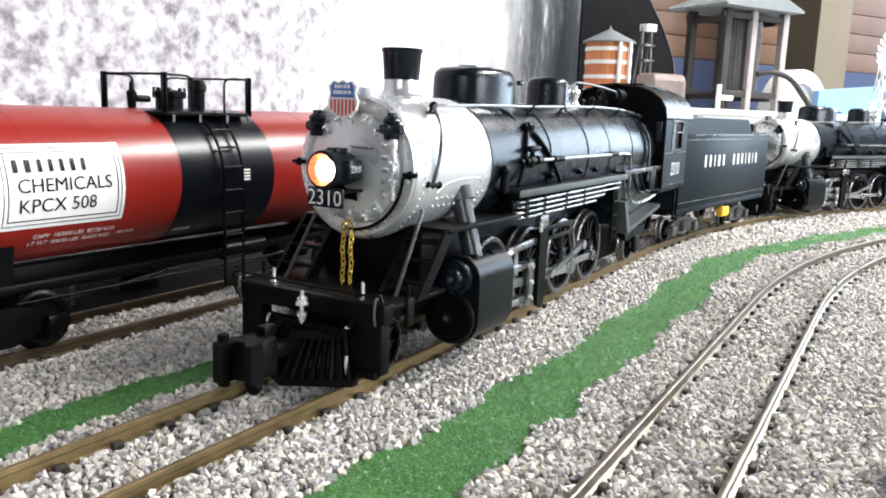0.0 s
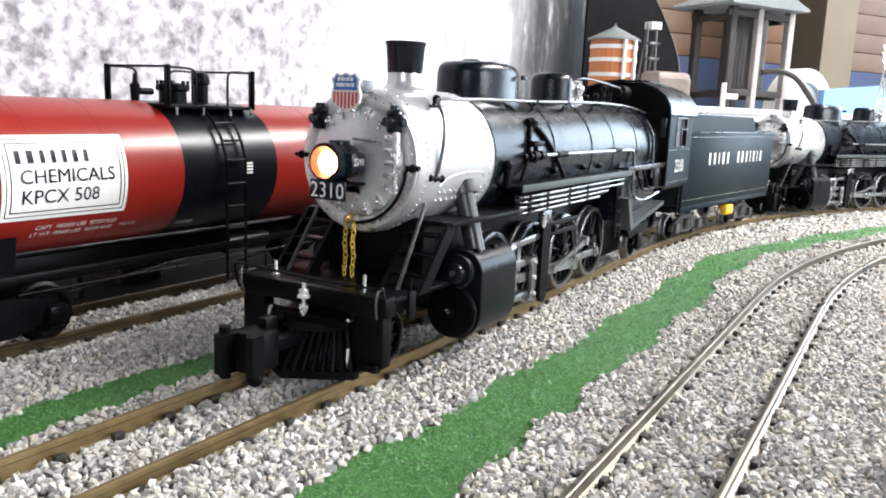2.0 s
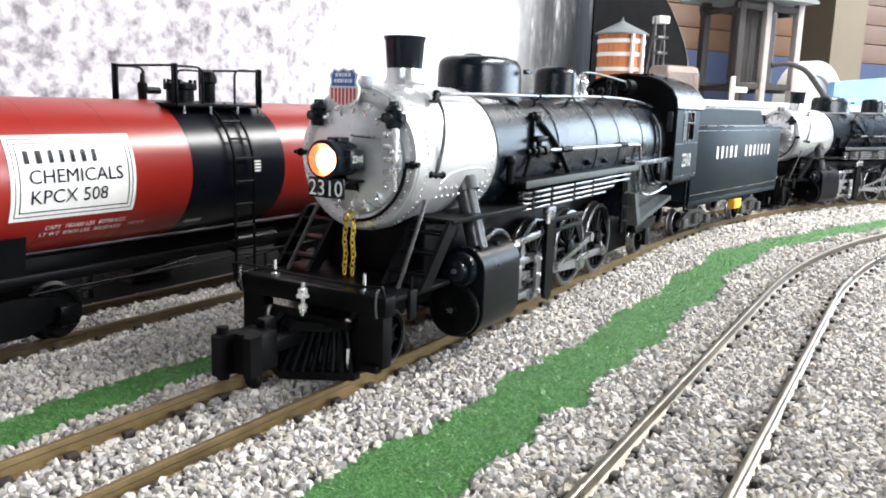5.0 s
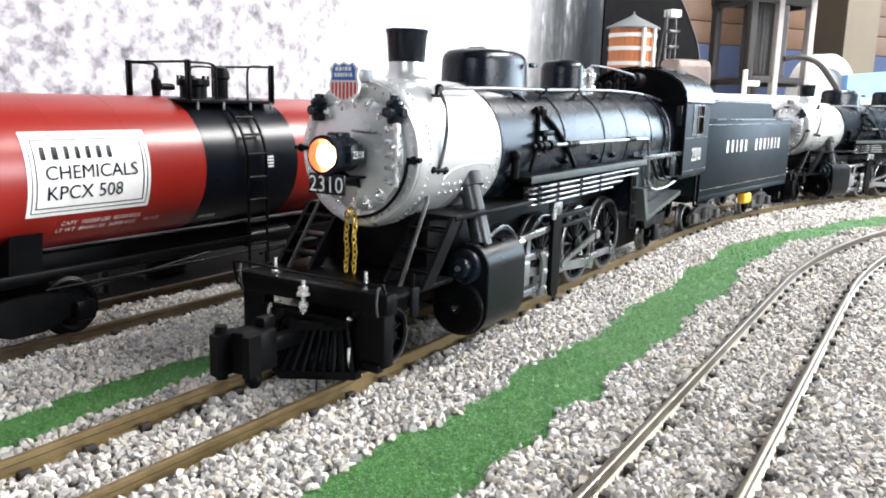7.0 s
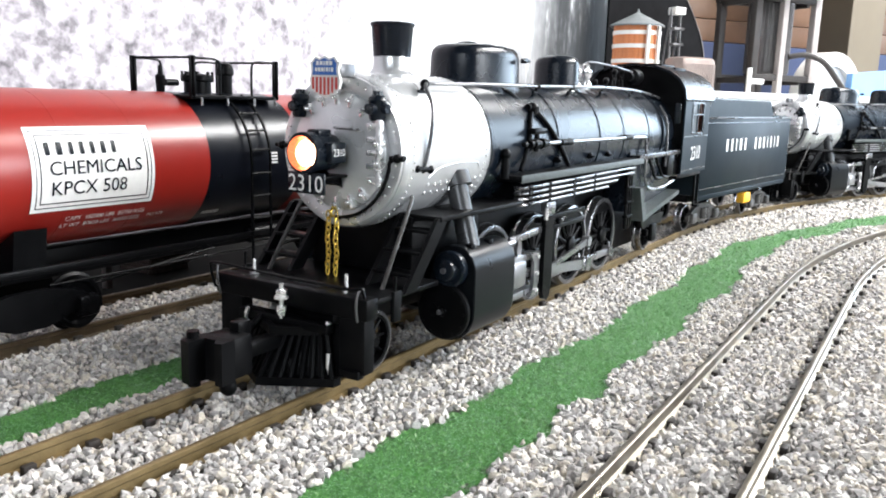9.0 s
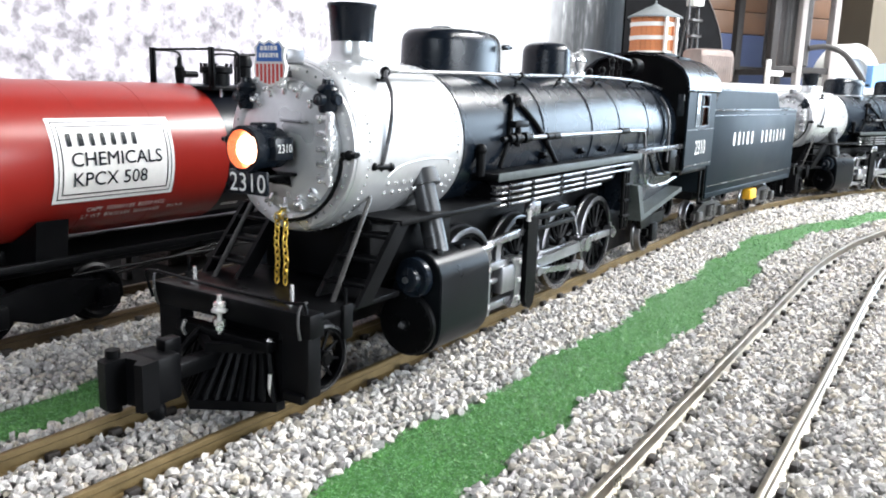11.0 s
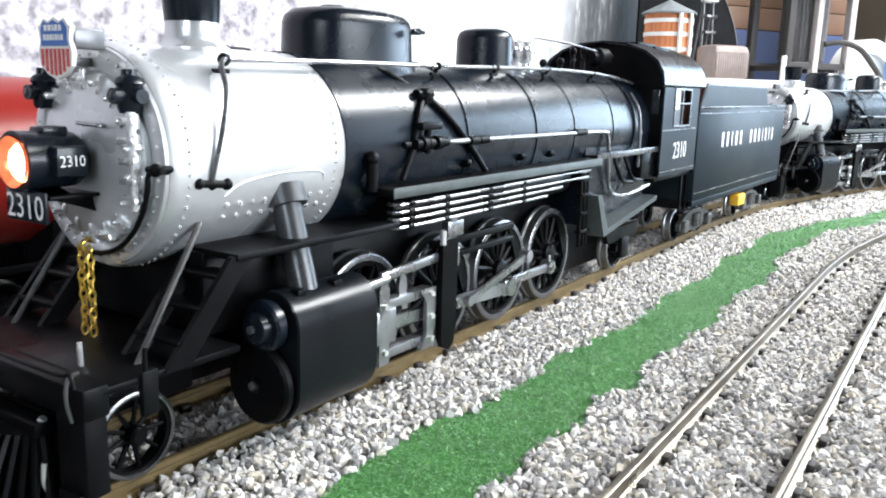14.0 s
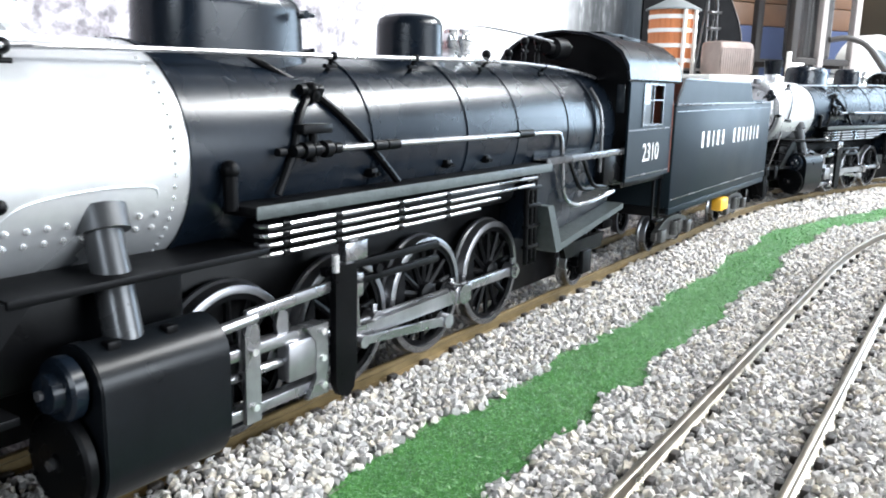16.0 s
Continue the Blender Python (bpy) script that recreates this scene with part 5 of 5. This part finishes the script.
def plinth():
    p = thing("white_plinth", "raised white platform behind the line", "platform", m=turned((-1400, -40, 0), 57))
    part("top", box(B(), -300, 110, -330, 260, 148, 160, 2), OFFWHITE, p)
    part("front", box(B(), -298, 108, -328, 258, -8.5, 148, 1), OFFWHITE, p)


def water_tank():
    w = thing("water_tank", "orange wooden water tank with pale hoops and grey roof", "water tank", m=turned((-1248, -256, 0), 58))
    z0, z1, r = 160, 278, 43
    for k in range(28):
        a = 2 * math.pi * k / 28
        bm = box(B(), r - 2, r, -4.5, 4.5, z0 + 14, z1, 0.4)
        ob = part("stave", bm, ORANGE, w)
        ob.rotation_euler = (0, 0, a)
    for z in (187, 213, 240, 264):
        part("hoop", lathe(B(), [(z - 3.6, r), (z - 3.6, r + 1.4), (z + 3.6, r + 1.4), (z + 3.6, r)], (0, 0, 0), "z", 40), OFFWHITE, w, "pale metal hoop")
    part("roof", lathe(B(), [(276, 50), (279, 50.5), (301, 5), (304, 2), (309, 1.5), (309, 0)], (0, 0, 0), "z", 12), ROOFGREY, w, "grey conical roof")
    bm = B()
    for x in (-30, 30):
        for y in (-30, 30):
            box(bm, x - 4, x + 4, y - 4, y + 4, z0 - 0.2, z0 + 15)
    box(bm, -44, 44, -44, 44, z0 + 10, z0 + 14)
    part("stand", bm, GREYWOOD, w)
    part("ladder", box(box(B(), 44, 50, -14, -10, 160, 276), 44, 50, 10, 14, 160, 276), OFFWHITE, w, "white ladder")


def ribbed_box():
    b = thing("ribbed_container", "brown-grey ribbed sheet-metal container", "container", m=turned((-1236, -150, 160), 58))
    part("shell", box(B(), -26, 26, -40, 40, 0, 60, 9), RIBBED, b)
    for k in range(15):
        part("rib", box(B(), 26, 27.4, -36 + 5 * k, -34 + 5 * k, 4, 48, 0.4), RIBBED, b)


def water_tower():
    t = thing("water_tower", "dark wooden framed water tower with pale posts and grey roof", "water tower", m=turned((-1507, -81, 132), 58))
    for x, y, m_ in ((46, -72, DARKWOOD), (46, 90, PALEPOST), (-46, -72, DARKWOOD), (-46, 44, DARKWOOD)):
        part("post", box(B(), x - 7, x + 7, y - 8, y + 8, 27.8, 232, 1), m_, t)
    part("post", box(B(), 42, 54, -8, 6, 27.8, 232, 1), PALEPOST, t)
    part("tank", lathe(B(), [(70, 0), (70, 40), (72, 42)] + [(72 + 136 * k / 2, 42) for k in range(3)] + [(212, 40), (212, 0)], (0, 16, 0), "z", 48), CORRUGATED, t, "corrugated grey tank")
    for k in range(40):
        a = 2 * math.pi * k / 40
        part("rib", box(B(), -0.9, 0.9, -0.9, 0.9, 72, 206), CORRUGATED, t, at=(42.3 * math.cos(a), 16 + 42.3 * math.sin(a), 0))
    bm = B()
    for z in (62, 214):
        for x in (-46, 46):
            box(bm, x - 5, x + 5, -86, 100, z - 6, z + 6, 0.6)
        for y in (-72, 70):
            box(bm, -58, 44, y - 5, y + 5, z - 12, z - 1, 0.6)
    pieces("cross_beam", bm, DARKWOOD, t)
    part("rail_post", box(box(B(), 56, 62, -94, -86, 27.8, 78, 0.6), 54, 60, -92, -50, 48, 58, 0.6), OFFWHITE, t, "pale loading rail")
    part("roof", prism(B(), [(-112, 226), (100, 226), (102, 230), (0, 268), (-10, 268), (-114, 230)], "x", -80, 84), ROOFGREY, t, "grey ribbed roof")
    bm = B()
    for k in range(5):
        prism(bm, [(-114, 230), (-10, 268), (0, 268), (102, 230), (102, 232.4), (0, 270.6), (-10, 270.6), (-114, 232.4)], "x", -76 + 38 * k, -72 + 38 * k)
    part("roof_batten", bm, ROOFGREY, t)
    part("spout", tube(B(), smooth_path([(50, 22, 104), (66, 50, 108), (84, 80, 96), (98, 108, 62), (104, 122, 42)]), 5.5, 10), DARKWOOD, t, "black swinging spout")


def step_frame():
    s = thing("folding_steps", "small grey metal folding steps", "steps", m=turned((-1392, -224, 132), 58))
    for y in (-14, 14):
        part("leg", rod(rod(B(), (0, y, 27.8), (-6, y * 0.8, 192), 2.4), (-30, y, 27.8), (-6, y * 0.8, 190), 2.0), CORRUGATED, s)
    for z in (40, 80, 120, 150):
        part("tread", box(B(), -6, 8, -13, 13, z, z + 5, 0.5), CORRUGATED, s)
    part("tread", box(B(), -14, 8, -13, 13, 180, 194, 0.5), OFFWHITE, s)


def pale_dome():
    # a solid pale dome: arched rim and infill in one colour
    a = thing("pale_dome", "solid pale dome with an arched rim behind the tower", "arch", m=turned((-1909, -3, 0), 58))
    out = [(100 * math.cos(t), 165 + 105 * math.sin(t)) for t in np.linspace(0, math.pi, 25)]
    inn = [(70 * math.cos(t), 165 + 72 * math.sin(t)) for t in np.linspace(math.pi, 0, 25)]
    part("ring", prism(B(), [(100, -8.5)] + out + [(-100, -8.5), (-70, -8.5)] + inn + [(70, -8.5)], "x", -20, 20), OFFWHITE, a)
    part("infill", prism(B(), [(70, -8.5), (70, 165)] + [(70 * math.cos(t), 165 + 72 * math.sin(t)) for t in np.linspace(0.05, math.pi - 0.05, 15)] + [(-70, 165), (-70, -8.5)], "x", -16, 8), OFFWHITE, a)


def windmill():
    w = thing("windmill", "white lattice windmill with many thin blades", "windmill", m=turned((-1705, 190, 0), 60))
    legs = [(-26, -26), (26, -26), (26, 26), (-26, 26)]
    for x, y in legs:
        part("leg", rod(B(), (x, y, -8.5), (x * 0.12, y * 0.12, 290), 1.6, seg=8), OFFWHITE, w)
    bm = B()
    for k in range(7):
        za, zb = 300 * k / 7 - 8, 300 * (k + 1) / 7 - 12
        fa, fb = 1 - 0.88 * (za + 8) / 300, 1 - 0.88 * (zb + 8) / 300
        for i in range(4):
            (xa, ya), (xb, yb) = legs[i], legs[(i + 1) % 4]
            rod(bm, (xa * fa, ya * fa, za), (xb * fb, yb * fb, zb), 0.9, seg=6)
            rod(bm, (xb * fa, yb * fa, za), (xa * fb, ya * fb, zb), 0.9, seg=6)
    part("lattice", bm, OFFWHITE, w)
    for k in range(18):
        a = 2 * math.pi * k / 18
        bm = prism(B(), [(12, -2), (46, -6.5), (46, 6.5), (12, 2)], "z", -0.5, 0.5)
        ob = part("blade", bm, OFFWHITE, w)
        ob.matrix_basis = Matrix.Translation((12 * MM, 0, 292 * MM)) @ Matrix.Rotation(a, 4, "X") @ Matrix.Rotation(math.pi / 2, 4, "Y") @ Matrix.Rotation(0.35, 4, "X")
    part("hub", rod(B(), (4, 0, 292), (16, 0, 292), 4), OFFWHITE, w)


def room_corner():
    r = 58
    wall = tagged(new("wall_board"), "varnished wooden board wall with a blue painted dado", "wall", kind="structure")
    wall.matrix_basis = turned((-2420, -180, 0), r)
    for k in range(9):
        part("board", box(B(), -30, 0, -900, 1100, 318 + 62 * k, 378 + 62 * k, 1.5), BOARD, wall)
    part("dado", box(B(), -30, 4, -900, 1100, -700, 316, 1), BLUEWALL, wall)
    col = thing("column", "beige rounded column", "column", m=turned((-2178, 4, -500), r))
    part("shaft", prism(B(), [(-60, -60), (-60, 90), (20, 90), (60, 56), (60, -70)], "z", 0, 2240), BEIGE, col)
    pan = thing("blue_panel", "light blue backing panel", "panel", m=turned((-1960, 150, 0), r))
    part("sheet", prism(B(), [(-177, -8.5), (60, -8.5), (60, 238), (-10, 232), (-177, 217)], "x", -8, 8), SKYBLUE, pan)
    cl = thing("backdrop_board", "dark rock-printed board with a curved pale cut edge", "board", m=turned((-1660, -300, 0), r))
    edge = smooth_path([(96, -8.5, 0), (95, 155, 0), (87, 236, 0), (76, 281, 0), (56, 320, 0), (28, 363, 0), (-9, 411, 0), (-60, 478, 0), (-110, 560, 0)], 4)
    part("sheet", prism(B(), [(p.x, p.y) for p in edge] + [(-200, 560), (-200, -8.5)], "x", -6, 0), CLIFF, cl)
    part("cut_edge", prism(B(), [(p.x + 2.0, p.y) for p in edge] + [(p.x + 0.2, p.y) for p in reversed(edge)], "x", -12, 2), GREYWOOD, cl, "pale cut edge")


def brick_shed():
    """A low brick ruin on the bare board behind the siding."""
    sh = thing("brick_shed", "small dark brick shed behind the siding", "model building", m=pose(-0.159, -0.270, 0))
    part("core", box(B(), -17.4, 17.4, -19, 18.4, -6, 40), GREYDARK, sh)
    brick = mesh_of("brick", box(B(), -3.6, 3.6, -0.8, 0.8, -1.6, 1.6, 0.3), BRICKDARK)
    for row in range(11):
        for k in range(5):
            x = -15 + 7.6 * k + (-1.9 if row % 2 else 1.9) * 0.6
            if row in (6, 7, 8) and k in (1, 3):
                continue
            again("brick", brick, sh, pose(x * MM, 19 * MM, (-4 + 4 * row) * MM))
            again("brick", brick, sh, pose(18 * MM, (x + 1) * MM, (-4 + 4 * row) * MM, 0, 0, 90))
    part("roof", prism(B(), [(-24, 40), (24, 40), (0, 52)], "x", -20, 20), DARKWOOD, sh)
    post = thing("fence_post", "short weathered wooden post beside the siding", "post", m=pose(-0.095, -0.240, -0.006))
    part("upright", box(B(), -2.6, 2.6, -2.6, 2.6, 0, 44, 0.5), GREYWOOD, post)
    part("rail", box(B(), -9, 14, -4.2, -2.7, 30, 34, 0.4), GREYWOOD, post)


brick_shed()
plinth(), water_tank(), ribbed_box(), water_tower(), step_frame(), pale_dome(), windmill(), room_corner()
lid = thing("plastic_lid", "smooth white plastic lid lying on the ballast", "lid", m=turned((-118, 292, -7), 0))
part("shell", lathe(B(), [(0, 0), (0, 22), (3, 25), (14, 25), (20, 21), (23, 12), (24, 0)], (0, 0, 0), "z", 36), OFFWHITE, lid)


# ---- movement ----
TRAVEL = [(0, -71.6), (3.4, -71.6), (4.2, -70.0), (5.0, -64.5), (6, -57.6), (6.5, -55.2), (7, -54.3), (7.5, -53.4), (8, -51.6), (8.5, -46.0), (9, -36.3), (9.5, -25.5), (10, -13.6), (10.5, -0.6), (11, 13.6), (11.5, 29.0), (12, 45.9), (12.5, 63.2), (13, 81.0), (13.5, 99.2), (14, 117.0), (14.5, 135.4), (15, 154.4), (15.5, 174.8), (16, 197.2)]


def travel(t):
    ts, ss = [a for a, _ in TRAVEL], [b for _, b in TRAVEL]
    i = max(0, min(len(ts) - 2, int(np.searchsorted(ts, t, side="right")) - 1))

    def slope(k):
        if k <= 0 or k >= len(ts) - 1:
            return 0.0 if k <= 0 else (ss[-1] - ss[-2]) / (ts[-1] - ts[-2])
        return (ss[k + 1] - ss[k - 1]) / (ts[k + 1] - ts[k - 1])
    h = ts[i + 1] - ts[i]
    u = (t - ts[i]) / h
    return ss[i] * (2 * u ** 3 - 3 * u * u + 1) + slope(i) * h * (u ** 3 - 2 * u * u + u) + ss[i + 1] * (3 * u * u - 2 * u ** 3) + slope(i + 1) * h * (u ** 3 - u * u)


STEPS = [0.0, 3.4] + [3.6 + 0.2 * k for k in range(62)] + [16.0]


def rods_at(s, kind):
    """Where a rod lies in its locomotive's space when the train stands at s."""
    a = (s - 197.2) / RAD
    px, pz = -CRANK * math.cos(a), CRANK * math.sin(a)
    pin = Vector((DRIVERS[2] + px, RAD + pz))
    cx = pin.x + math.sqrt(118.5 ** 2 - (pin.y - ROD_Z) ** 2)
    if kind == "side":
        return pose(px * MM, 0, (RAD + pz) * MM)
    if kind == "cross":
        return pose(cx * MM, 0, ROD_Z * MM)
    if kind == "main":
        return pose(cx * MM, 0, ROD_Z * MM, 0, -math.degrees(math.atan2(ROD_Z - pin.y, cx - pin.x)), 0)
    b = a - radians(126)
    end = Vector((DRIVERS[2] - 10.8 * math.cos(b), RAD + 10.8 * math.sin(b)))
    bz = 27.0
    bx = end.x + math.sqrt(64.0 ** 2 - (end.y - bz) ** 2)
    return pose(bx * MM, 0, bz * MM, 0, -math.degrees(math.atan2(bz - end.y, bx - end.x)), 0)


def motions():
    for body, back, half in ((lead, 230, 95), (tend, 560 + 160, 98), (second, 975 + 230, 95)):
        shift = pose(230 * MM, 0, 0) if body is not tend else Matrix()
        walk(body, [(t, body_pose(MAIN, travel(t) - back, half) @ shift) for t in STEPS])
    for group in (LEAD_SPIN, TEND_SPIN, BACK_SPIN):
        for wheel, x, r in group:
            walk(wheel, [(t, pose(x * MM, 0, r * MM, 0, math.degrees((travel(t) - 197.2) / r), 0)) for t in STEPS])
    for group in (LEAD_SLIDE, BACK_SLIDE):
        for ob, kind, _ in group:
            walk(ob, [(t, rods_at(travel(t), kind)) for t in STEPS])


motions()
